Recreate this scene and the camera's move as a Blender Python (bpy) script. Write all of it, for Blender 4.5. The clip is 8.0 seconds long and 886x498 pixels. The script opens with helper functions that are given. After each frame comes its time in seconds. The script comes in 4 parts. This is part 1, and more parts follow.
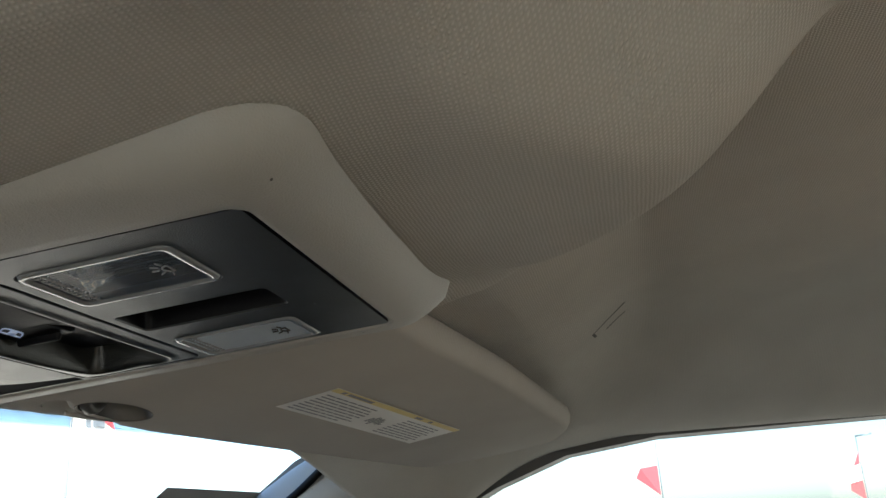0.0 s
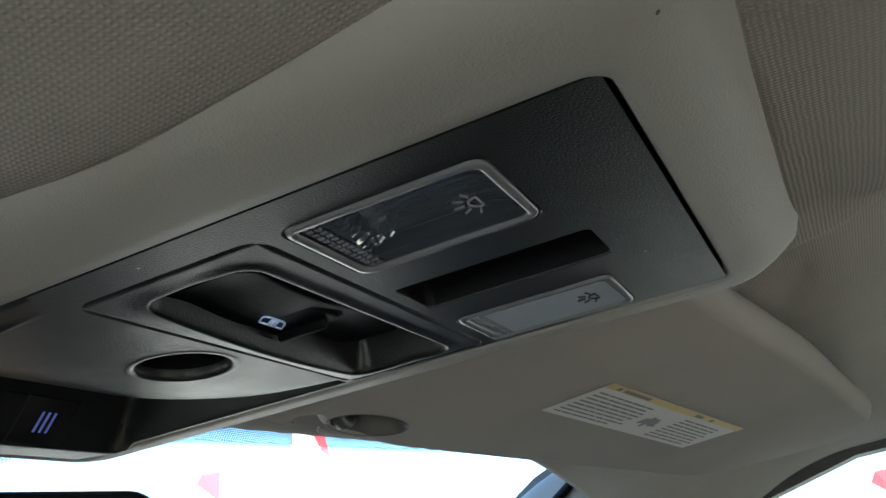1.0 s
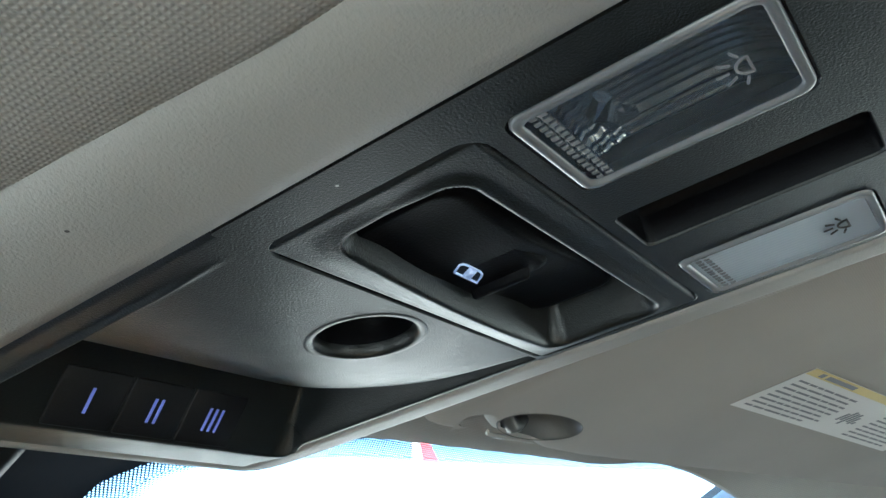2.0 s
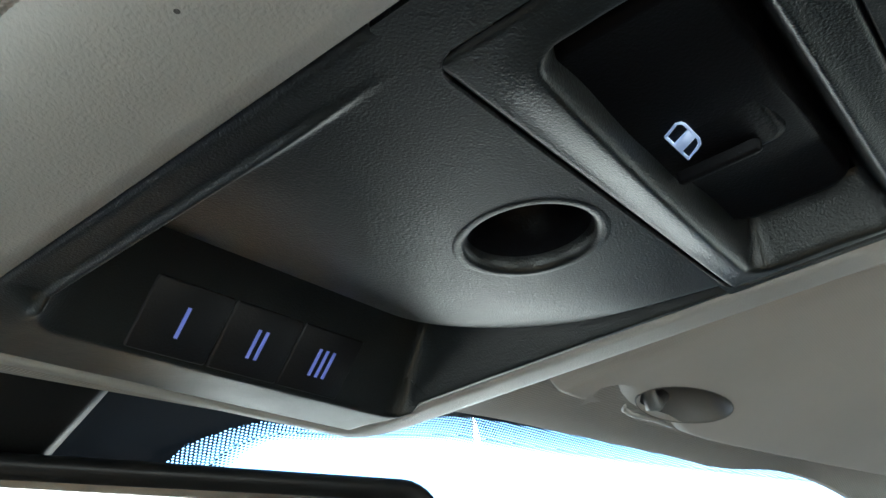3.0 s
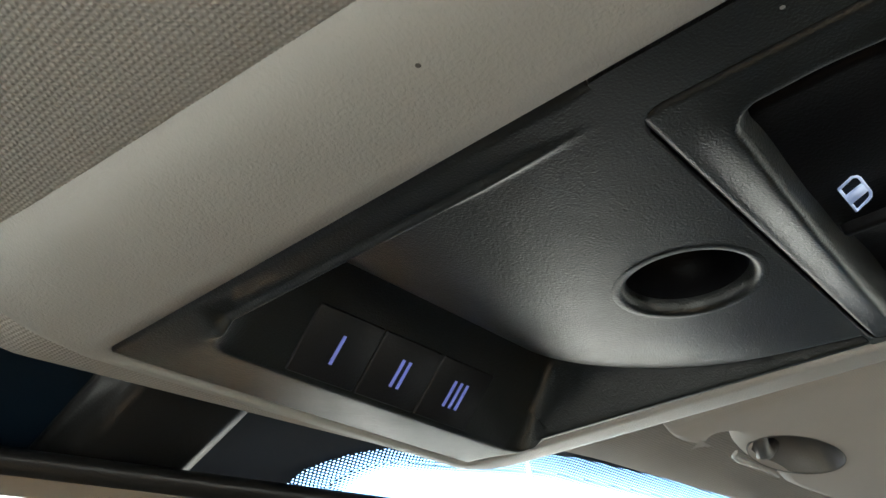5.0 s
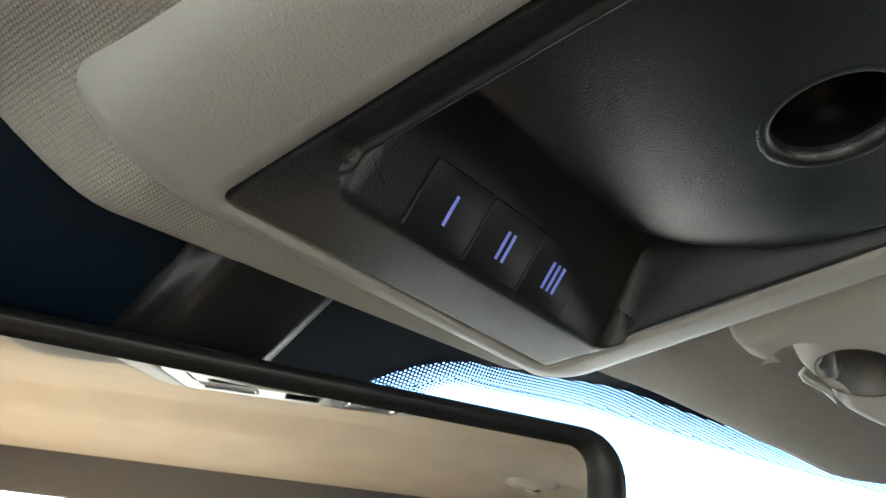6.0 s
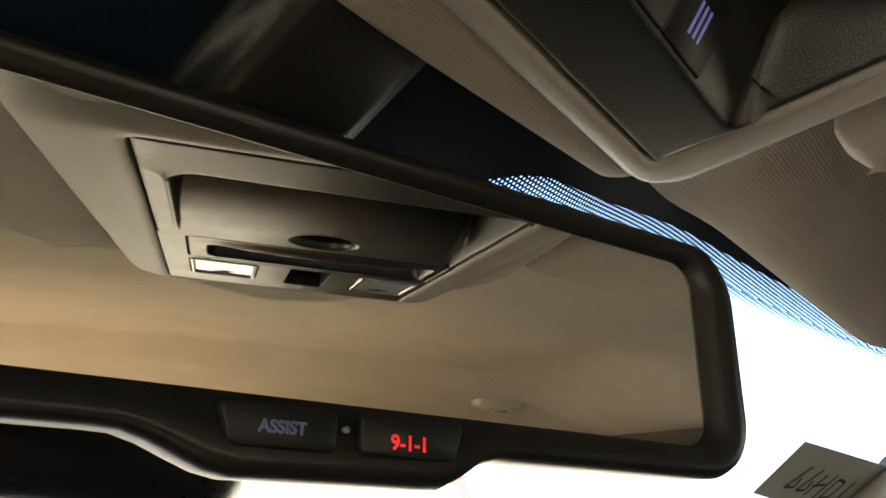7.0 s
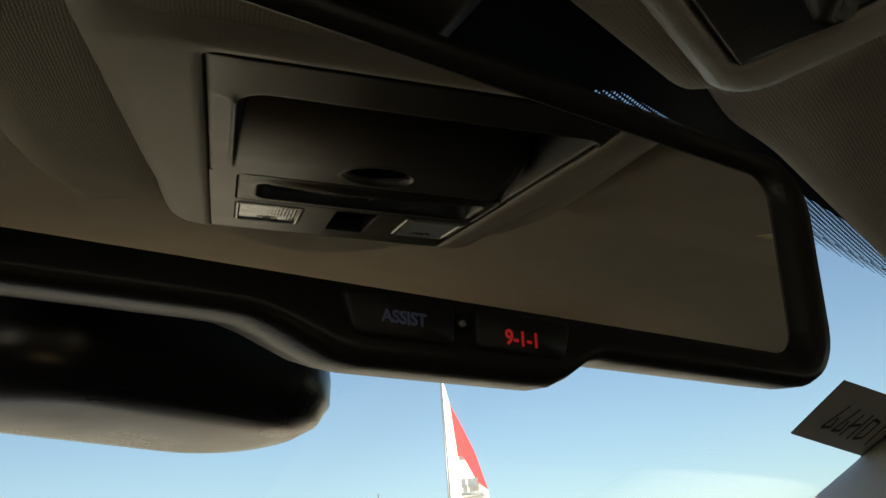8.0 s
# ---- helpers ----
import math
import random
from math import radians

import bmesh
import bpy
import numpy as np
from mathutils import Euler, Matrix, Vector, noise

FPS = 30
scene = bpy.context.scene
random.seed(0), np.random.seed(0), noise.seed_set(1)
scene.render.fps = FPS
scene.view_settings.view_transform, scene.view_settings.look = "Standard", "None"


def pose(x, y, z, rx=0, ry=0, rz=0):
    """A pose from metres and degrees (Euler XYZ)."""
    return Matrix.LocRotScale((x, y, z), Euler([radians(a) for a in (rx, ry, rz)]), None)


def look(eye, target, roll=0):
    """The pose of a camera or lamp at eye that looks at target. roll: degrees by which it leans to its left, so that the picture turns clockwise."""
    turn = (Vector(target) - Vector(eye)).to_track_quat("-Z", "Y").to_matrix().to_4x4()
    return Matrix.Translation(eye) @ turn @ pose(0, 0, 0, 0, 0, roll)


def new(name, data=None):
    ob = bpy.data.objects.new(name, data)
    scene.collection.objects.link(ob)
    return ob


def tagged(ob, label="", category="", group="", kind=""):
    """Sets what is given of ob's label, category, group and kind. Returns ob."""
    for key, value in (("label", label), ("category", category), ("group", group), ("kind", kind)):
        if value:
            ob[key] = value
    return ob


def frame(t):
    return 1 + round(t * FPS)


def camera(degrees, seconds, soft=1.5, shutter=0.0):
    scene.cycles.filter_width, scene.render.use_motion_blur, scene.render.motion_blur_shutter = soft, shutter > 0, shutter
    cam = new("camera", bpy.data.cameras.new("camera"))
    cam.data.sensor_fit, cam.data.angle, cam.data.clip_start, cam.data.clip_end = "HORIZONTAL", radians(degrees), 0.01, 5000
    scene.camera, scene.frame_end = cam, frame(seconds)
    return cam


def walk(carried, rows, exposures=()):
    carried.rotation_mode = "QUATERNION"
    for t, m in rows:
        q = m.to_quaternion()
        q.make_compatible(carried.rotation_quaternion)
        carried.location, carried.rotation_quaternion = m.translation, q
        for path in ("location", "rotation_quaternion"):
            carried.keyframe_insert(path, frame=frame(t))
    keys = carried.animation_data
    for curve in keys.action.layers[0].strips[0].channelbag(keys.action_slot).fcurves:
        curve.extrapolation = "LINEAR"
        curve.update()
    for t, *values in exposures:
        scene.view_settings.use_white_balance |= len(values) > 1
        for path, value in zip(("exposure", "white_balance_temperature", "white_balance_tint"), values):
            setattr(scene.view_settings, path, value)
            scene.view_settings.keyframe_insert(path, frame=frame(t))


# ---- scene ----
cam = camera(55.7, 8.0)
PATH = [
    (0, (-0.254, -0.09, 1.619), (1.608, 0.288, 2.244), -3.6),
    (0.5, (-0.225, -0.047, 1.62), (1.561, 0.56, 2.283), -4.1),
    (1, (-0.192, -0.024, 1.625), (1.514, 0.757, 2.316), -5.1),
    (1.5, (-0.183, -0.016, 1.623), (1.45, 0.884, 2.348), -6.0),
    (2, (-0.17, 0.02, 1.614), (1.378, 0.996, 2.42), -6.0),
    (2.2, (-0.165, 0.036, 1.613), (1.366, 1.031, 2.427), -6.3),
    (3.3, (-0.133, 0.081, 1.607), (1.271, 1.201, 2.486), -1.8),
    (3.5, (-0.14, 0.083, 1.607), (1.249, 1.215, 2.496), -1.5),
    (4, (-0.145, 0.086, 1.607), (1.213, 1.245, 2.508), -0.4),
    (4.2, (-0.147, 0.087, 1.606), (1.199, 1.254, 2.514), 0.1),
    (5.3, (-0.16, 0.089, 1.603), (1.158, 1.255, 2.554), 1.1),
    (5.5, (-0.159, 0.093, 1.598), (1.163, 1.255, 2.55), 1.0),
    (5.7, (-0.164, 0.103, 1.589), (1.158, 1.264, 2.54), 1.8),
    (6, (-0.163, 0.133, 1.573), (1.192, 1.242, 2.539), 0.5),
    (6.2, (-0.1548, 0.1686, 1.5684), (1.2742, 1.1711, 2.5447), -1.95),
    (6.5, (-0.1484, 0.1965, 1.5562), (1.3144, 1.1915, 2.4891), -3.94),
    (6.8, (-0.1429, 0.2083, 1.5520), (1.3367, 1.2182, 2.4413), -3.68),
    (7, (-0.1428, 0.2107, 1.5523), (1.3532, 1.2293, 2.4033), -3.47),
    (7.5, (-0.1468, 0.2169, 1.5516), (1.3620, 1.2376, 2.3773), -3.82),
    (8, (-0.1499, 0.2363, 1.5393), (1.3636, 1.2789, 2.3282), -4.63),
]
EXPOSURES = [(0, 2.95, 5400, 6), (1, 3.05, 5000, 1), (2, 4.10, 4700, -1), (3.5, 4.05, 4900, 0), (4, 4.10, 5000, 1), (5.5, 4.10, 5300, 4), (6, 4.30, 5200, 4), (6.5, 3.90, 6000, 6), (7, 3.50, 6600, 7), (7.5, 2.20, 7300, 10), (8, 1.40, 6600, 4)]
walk(cam, [(t, look(eye, target, roll)) for t, eye, target, roll in PATH], EXPOSURES)

# ---- world and sun ----
SUN_ELEVATION, SUN_AZIMUTH = radians(36), radians(248)
world = bpy.data.worlds.new("world")
scene.world = world
world.use_nodes = True
sky = world.node_tree.nodes.new("ShaderNodeTexSky")
sky.sky_type, sky.sun_disc = "NISHITA", False
sky.sun_elevation, sky.sun_rotation = SUN_ELEVATION, SUN_AZIMUTH
world.node_tree.nodes["Background"].inputs["Strength"].default_value = 0.06
world.node_tree.links.new(sky.outputs["Color"], world.node_tree.nodes["Background"].inputs["Color"])
sun_data = bpy.data.lights.new("sun", "SUN")
sun_data.energy, sun_data.angle, sun_data.color = 5.0, radians(0.5), (1.0, 0.86, 0.66)
sun = new("sun", sun_data)
sun_way = Vector((math.sin(SUN_AZIMUTH) * math.cos(SUN_ELEVATION), math.cos(SUN_AZIMUTH) * math.cos(SUN_ELEVATION), math.sin(SUN_ELEVATION)))
sun.matrix_world = look(sun_way * 20, (0, 0, 0))


# ---- materials ----
def material(name, colour, rough=0.6, metal=0.0, spec=0.5):
    m = bpy.data.materials.new(name)
    m.use_nodes = True
    b = m.node_tree.nodes["Principled BSDF"]
    b.inputs["Base Color"].default_value = (*colour, 1)
    b.inputs["Roughness"].default_value = rough
    b.inputs["Metallic"].default_value = metal
    b.inputs["Specular IOR Level"].default_value = spec
    return m


def node(m, kind, **inputs):
    n = m.node_tree.nodes.new(kind)
    for key, value in inputs.items():
        n.inputs[key.replace("_", " ")].default_value = value
    return n


def wire(m, a, b):
    m.node_tree.links.new(a, b)


def worn(name, colour, rough, grain, bump, stain=0.12, stain_scale=25.0, metal=0.0, spec=0.5, speck=None):
    """Moulded plastic or paint: fine grain in the relief, broad stains in colour and gloss."""
    m = material(name, colour, rough, metal, spec)
    b = m.node_tree.nodes["Principled BSDF"]
    co = node(m, "ShaderNodeTexCoord")
    fine = node(m, "ShaderNodeTexNoise", Scale=grain, Detail=3.0)
    broad = node(m, "ShaderNodeTexNoise", Scale=stain_scale, Detail=5.0, Roughness=0.65)
    for n in (fine, broad):
        wire(m, co.outputs["Object"], n.inputs["Vector"])
    mix = node(m, "ShaderNodeMapRange")
    mix.inputs["To Min"].default_value, mix.inputs["To Max"].default_value = 1 - stain, 1 + stain
    wire(m, broad.outputs["Fac"], mix.inputs["Value"])
    tint = m.node_tree.nodes.new("ShaderNodeVectorMath")
    tint.operation = "SCALE"
    tint.inputs[0].default_value = colour
    wire(m, mix.outputs["Result"], tint.inputs["Scale"])
    wire(m, tint.outputs["Vector"], b.inputs["Base Color"])
    if speck:
        # sparse grains of dust
        cells = node(m, "ShaderNodeTexVoronoi", Scale=70.0)
        wire(m, co.outputs["Object"], cells.inputs["Vector"])
        split = m.node_tree.nodes.new("ShaderNodeSeparateColor")
        wire(m, cells.outputs["Color"], split.inputs["Color"])
        near, few, both = (m.node_tree.nodes.new("ShaderNodeMath") for _ in range(3))
        near.operation, few.operation, both.operation = "LESS_THAN", "GREATER_THAN", "MULTIPLY"
        near.inputs[1].default_value, few.inputs[1].default_value = 0.035, 0.72
        wire(m, cells.outputs["Distance"], near.inputs[0])
        wire(m, split.outputs["Red"], few.inputs[0])
        wire(m, near.outputs["Value"], both.inputs[0])
        wire(m, few.outputs["Value"], both.inputs[1])
        dust = m.node_tree.nodes.new("ShaderNodeMix")
        dust.data_type = "RGBA"
        wire(m, both.outputs["Value"], dust.inputs[0])
        wire(m, tint.outputs["Vector"], dust.inputs[6])
        dust.inputs[7].default_value = (*speck, 1)
        wire(m, dust.outputs[2], b.inputs["Base Color"])
    gloss = node(m, "ShaderNodeMapRange")
    gloss.inputs["To Min"].default_value, gloss.inputs["To Max"].default_value = max(0.02, rough - 0.12), min(1, rough + 0.12)
    wire(m, broad.outputs["Fac"], gloss.inputs["Value"])
    wire(m, gloss.outputs["Result"], b.inputs["Roughness"])
    relief = node(m, "ShaderNodeBump", Strength=bump, Distance=0.0004)
    wire(m, fine.outputs["Fac"], relief.inputs["Height"])
    wire(m, relief.outputs["Normal"], b.inputs["Normal"])
    return m


def knitted(name, colour, pitch, depth=0.5, contrast=0.18):
    """Knitted cloth: rows of small loops, from two crossed waves, with broad fading."""
    m = material(name, colour, 0.95, 0.0, 0.15)
    b = m.node_tree.nodes["Principled BSDF"]
    co = node(m, "ShaderNodeTexCoord")
    warp = node(m, "ShaderNodeTexNoise", Scale=0.35 / pitch, Detail=2.0)
    wire(m, co.outputs["Object"], warp.inputs["Vector"])
    push = m.node_tree.nodes.new("ShaderNodeVectorMath")
    push.operation = "MULTIPLY_ADD"
    push.inputs[1].default_value = (pitch * 0.7,) * 3
    wire(m, warp.outputs["Color"], push.inputs[0])
    wire(m, co.outputs["Object"], push.inputs[2])
    waves = []
    for axis, stretch in (("X", 1.0), ("Y", 0.95)):
        w = node(m, "ShaderNodeTexWave", Scale=1.0 / pitch / 6.2832 * 3.1416 * stretch * 0.63)
        w.bands_direction = axis
        wire(m, push.outputs["Vector"], w.inputs["Vector"])
        waves.append(w)
    loops = m.node_tree.nodes.new("ShaderNodeMath")
    loops.operation = "MULTIPLY"
    wire(m, waves[0].outputs["Fac"], loops.inputs[0])
    wire(m, waves[1].outputs["Fac"], loops.inputs[1])
    broad = node(m, "ShaderNodeTexNoise", Scale=14.0, Detail=4.0)
    wire(m, co.outputs["Object"], broad.inputs["Vector"])
    add = m.node_tree.nodes.new("ShaderNodeMath")
    add.operation = "MULTIPLY_ADD"
    add.inputs[1].default_value, add.inputs[2].default_value = contrast, 1 - contrast * 0.8
    wire(m, loops.outputs["Value"], add.inputs[0])
    fade = node(m, "ShaderNodeMapRange")
    fade.inputs["To Min"].default_value, fade.inputs["To Max"].default_value = 0.88, 1.12
    wire(m, broad.outputs["Fac"], fade.inputs["Value"])
    times = m.node_tree.nodes.new("ShaderNodeMath")
    times.operation = "MULTIPLY"
    wire(m, add.outputs["Value"], times.inputs[0])
    wire(m, fade.outputs["Result"], times.inputs[1])
    tint = m.node_tree.nodes.new("ShaderNodeVectorMath")
    tint.operation = "SCALE"
    tint.inputs[0].default_value = colour
    wire(m, times.outputs["Value"], tint.inputs["Scale"])
    wire(m, tint.outputs["Vector"], b.inputs["Base Color"])
    relief = node(m, "ShaderNodeBump", Strength=depth, Distance=0.0008)
    wire(m, loops.outputs["Value"], relief.inputs["Height"])
    wire(m, relief.outputs["Normal"], b.inputs["Normal"])
    return m


def pane_glass(name, tint, pale_share=0.0):
    """A clear pane: sees straight through, and mirrors by Fresnel, with a share of pale diffuse milk."""
    m = bpy.data.materials.new(name)
    m.use_nodes = True
    nodes, links = m.node_tree.nodes, m.node_tree.links
    # bluish milk; on the right map light it stands in for mirrored sky
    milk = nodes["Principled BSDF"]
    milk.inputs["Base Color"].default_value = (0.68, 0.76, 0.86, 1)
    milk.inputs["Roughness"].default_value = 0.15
    clear, shine, mix, fresnel = (nodes.new("ShaderNode" + k) for k in ("BsdfTransparent", "BsdfGlossy", "MixShader", "Fresnel"))
    clear.inputs["Color"].default_value = (*tint, 1)
    shine.inputs["Roughness"].default_value = 0.03
    fresnel.inputs["IOR"].default_value = 1.45
    links.new(fresnel.outputs["Fac"], mix.inputs["Fac"])
    links.new(clear.outputs["BSDF"], mix.inputs[1])
    links.new(shine.outputs["BSDF"], mix.inputs[2])
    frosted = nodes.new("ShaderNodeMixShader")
    frosted.inputs["Fac"].default_value = pale_share
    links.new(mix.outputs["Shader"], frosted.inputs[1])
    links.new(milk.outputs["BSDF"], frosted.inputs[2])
    links.new(frosted.outputs["Shader"], nodes["Material Output"].inputs["Surface"])
    return m


def glowing(name, colour, strength):
    m = material(name, colour, 0.5)
    b = m.node_tree.nodes["Principled BSDF"]
    b.inputs["Emission Color"].default_value = (*colour, 1)
    b.inputs["Emission Strength"].default_value = strength
    return m


TAN = worn("tan_plastic", (0.31, 0.298, 0.275), 0.5, 1500, 0.5, 0.06, speck=(0.05, 0.045, 0.04))
CLOTH = knitted("headliner_knit", (0.40, 0.38, 0.345), 0.0013, 0.40, 0.22)
VISOR_CLOTH = knitted("visor_knit", (0.38, 0.36, 0.33), 0.0009, 0.10, 0.08)
BEZEL = worn("dark_grained_plastic", (0.010, 0.011, 0.010), 0.33, 1800, 0.42, 0.35, 45.0, speck=(0.30, 0.30, 0.28))
BLACK = worn("black_plastic", (0.005, 0.005, 0.006), 0.40, 1500, 0.25, 0.15, spec=0.08)
BUTTON = worn("satin_black_button", (0.010, 0.010, 0.011), 0.45, 1500, 0.2, 0.15, spec=0.25)
FRIT = worn("black_enamel", (0.006, 0.012, 0.022), 0.45, 2500, 0.15, 0.2, 300, spec=0.15)
CHROME = worn("lamp_reflector", (0.80, 0.81, 0.83), 0.14, 700, 0.06, 0.08, 60, 1.0)
LENS = pane_glass("clear_lens", (0.74, 0.84, 0.97), 0.07)
# right lens: the windshield's bright reflection is put into the milk colour
SHINE_LENS = pane_glass("lens_with_painted_shine", (0.80, 0.87, 0.97), 0.58)
RIM = worn("frosted_lens_rim", (0.17, 0.175, 0.185), 0.16, 900, 0.1, 0.05)
GLASS = pane_glass("window_glass", (0.90, 0.94, 0.93))
MIRROR = material("mirror_silver", (0.86, 0.86, 0.84), 0.012, 1.0)
MIRROR_BACK = worn("mirror_case_plastic", (0.010, 0.010, 0.010), 0.35, 1200, 0.2, 0.1, spec=0.25)
SENSOR = worn("satin_black_plastic", (0.012, 0.012, 0.014), 0.3, 900, 0.1, 0.1)
CLIP = worn("grey_clip_plastic", (0.085, 0.082, 0.078), 0.40, 900, 0.2, 0.1)
TAG = worn("grey_tag_paper", (0.34, 0.34, 0.32), 0.7, 900, 0.1, 0.05)
PAPER = worn("label_paper", (0.72, 0.71, 0.69), 0.6, 900, 0.1, 0.05)
BLUE_GLOW = glowing("blue_backlight", (0.22, 0.25, 0.72), 0.0085)
WHITE_GLOW = glowing("white_backlight", (0.66, 0.74, 1.0), 0.014)
DIM_INK = glowing("dim_backlight", (0.06, 0.07, 0.14), 0.02)
RED_GLOW = glowing("red_backlight", (0.9, 0.03, 0.04), 0.035)
INK = material("grey_ink", (0.22, 0.22, 0.24), 0.7)
DARK_INK = material("dark_ink", (0.03, 0.028, 0.026), 0.7)
YELLOW = worn("label_yellow", (0.66, 0.55, 0.24), 0.6, 900, 0.1, 0.05)
TRIM = worn("dark_door_trim", (0.05, 0.048, 0.044), 0.6, 800, 0.4, 0.1)
PAVING = worn("pale_paving", (0.50, 0.45, 0.38), 0.9, 40, 0.4, 0.2, 0.5)
PAINT = worn("grey_body_paint", (0.20, 0.20, 0.21), 0.3, 900, 0.02, 0.03)
# for unseen seats: tan throws warm light up, brown keeps the right dark
BOUNCE_LEATHER = worn("bounce_seat_leather", (0.62, 0.42, 0.23), 0.6, 800, 0.5, 0.1)
BLOCKING_LEATHER = worn("light_blocking_seat_leather", (0.07, 0.052, 0.035), 0.6, 800, 0.5, 0.1)


# ---- mesh helpers ----
def link(name, bm, mat, parent=None, label="", smooth=True):
    me = bpy.data.meshes.new(name)
    bm.normal_update()
    bm.to_mesh(me)
    bm.free()
    for p in me.polygons:
        p.use_smooth = smooth
    for one in mat if isinstance(mat, (list, tuple)) else [mat]:
        me.materials.append(one)
    ob = new(name, me)
    if parent:
        ob.parent = parent
    if label:
        ob["label"] = label
    return ob


part = link


def sharp(ob, degrees=35):
    """Smooth faces, with the edges over that angle kept sharp."""
    bm = bmesh.new()
    bm.from_mesh(ob.data)
    for e in bm.edges:
        if len(e.link_faces) == 2 and e.calc_face_angle(0) > radians(degrees):
            e.smooth = False
    bm.to_mesh(ob.data)
    bm.free()
    return ob


def empty(name, m=None):
    ob = new(name)
    ob.empty_display_size = 0.02
    if m is not None:
        ob.matrix_world = m
    return ob


def round_rect(x0, x1, y0, y1, r, n=6):
    """Corner-rounded rectangle, counter-clockwise, as 4 * (n + 1) points."""
    out = []
    for cx, cy, a in ((x1 - r, y1 - r, 0), (x0 + r, y1 - r, 90), (x0 + r, y0 + r, 180), (x1 - r, y0 + r, 270)):
        for k in range(n + 1):
            b = radians(a + 90 * k / n)
            out.append((cx + r * math.cos(b), cy + r * math.sin(b)))
    return out


def loft(bm, loops, cap_first=False, cap_last=False):
    """Joins rings of equally many points by faces."""
    rings = [[bm.verts.new(p) for p in ring] for ring in loops]
    n = len(rings[0])
    for a, b in zip(rings, rings[1:]):
        for k in range(n):
            bm.faces.new((a[k], a[(k + 1) % n], b[(k + 1) % n], b[k]))
    if cap_first:
        bm.faces.new(list(reversed(rings[0])))
    if cap_last:
        bm.faces.new(rings[-1])
    return rings


def lofted(specs, n=6, cap_first=False, cap_last=False):
    """A body from rounded rectangles (x0, x1, y0, y1, radius, height)."""
    bm = bmesh.new()
    loft(bm, [[(x, y, w) for x, y in round_rect(x0, x1, y0, y1, r, n)] for x0, x1, y0, y1, r, w in specs], cap_first, cap_last)
    bmesh.ops.recalc_face_normals(bm, faces=bm.faces)
    return bm


def block(bm, x0, x1, y0, y1, z0, z1, bevel=0.0, m=None):
    made = bmesh.ops.create_cube(bm, size=1)["verts"]
    for v in made:
        v.co = Vector((x0 + (v.co.x + 0.5) * (x1 - x0), y0 + (v.co.y + 0.5) * (y1 - y0), z0 + (v.co.z + 0.5) * (z1 - z0)))
    if bevel:
        edges = list({e for v in made for e in v.link_edges})
        made = bmesh.ops.bevel(bm, geom=edges, offset=bevel, segments=2, affect="EDGES", profile=0.5)["verts"]
    if m is not None:
        for v in {v for v in made}:
            v.co = m @ v.co
    return made


def boxed(x0, x1, y0, y1, z0, z1, bevel=0.0):
    bm = bmesh.new()
    block(bm, x0, x1, y0, y1, z0, z1, bevel)
    return bm


def smooth_step(a, b, v):
    t = min(1.0, max(0.0, (v - a) / (b - a)))
    return t * t * (3 - 2 * t)


def field(xs, ys, height):
    """A sheet over the grid xs, ys at height(x, y)."""
    bm = bmesh.new()
    rows = [[bm.verts.new((x, y, height(x, y))) for x in xs] for y in ys]
    for a, b in zip(rows, rows[1:]):
        for k in range(len(xs) - 1):
            bm.faces.new((a[k], b[k], b[k + 1], a[k + 1]))
    return bm


def steps(a, b, size):
    n = max(1, round((b - a) / size))
    return [a + (b - a) * k / n for k in range(n + 1)]


def tube(bm, points, radius, sides=8):
    """A round bar along points."""
    rings = []
    for k, p in enumerate(points):
        p = Vector(p)
        way = Vector(points[min(k + 1, len(points) - 1)]) - Vector(points[max(k - 1, 0)])
        q = way.to_track_quat("Z", "Y")
        r = radius[k] if isinstance(radius, (list, tuple)) else radius
        rings.append([p + q @ Vector((r * math.cos(2 * math.pi * s / sides), r * math.sin(2 * math.pi * s / sides), 0)) for s in range(sides)])
    loft(bm, rings, True, True)


def rect_distance(x, y, x0, x1, y0, y1, r):
    """Distance outside a rounded rectangle."""
    dx, dy = abs(x - (x0 + x1) / 2) - (x1 - x0) / 2 + r, abs(y - (y0 + y1) / 2) - (y1 - y0) / 2 + r
    return math.hypot(max(dx, 0), max(dy, 0)) + min(max(dx, dy), 0) - r


# ---- the cabin's large structure ----
def crest(x):
    return -0.02 - 0.08 * math.exp(-((x / 0.075) ** 2))


def rail(y):
    """Height of the headliner's edge over the side windows."""
    return 1.700 - 0.012 * smooth_step(-0.10, 0.02, y) - 0.12 * smooth_step(-0.02, 0.24, y)


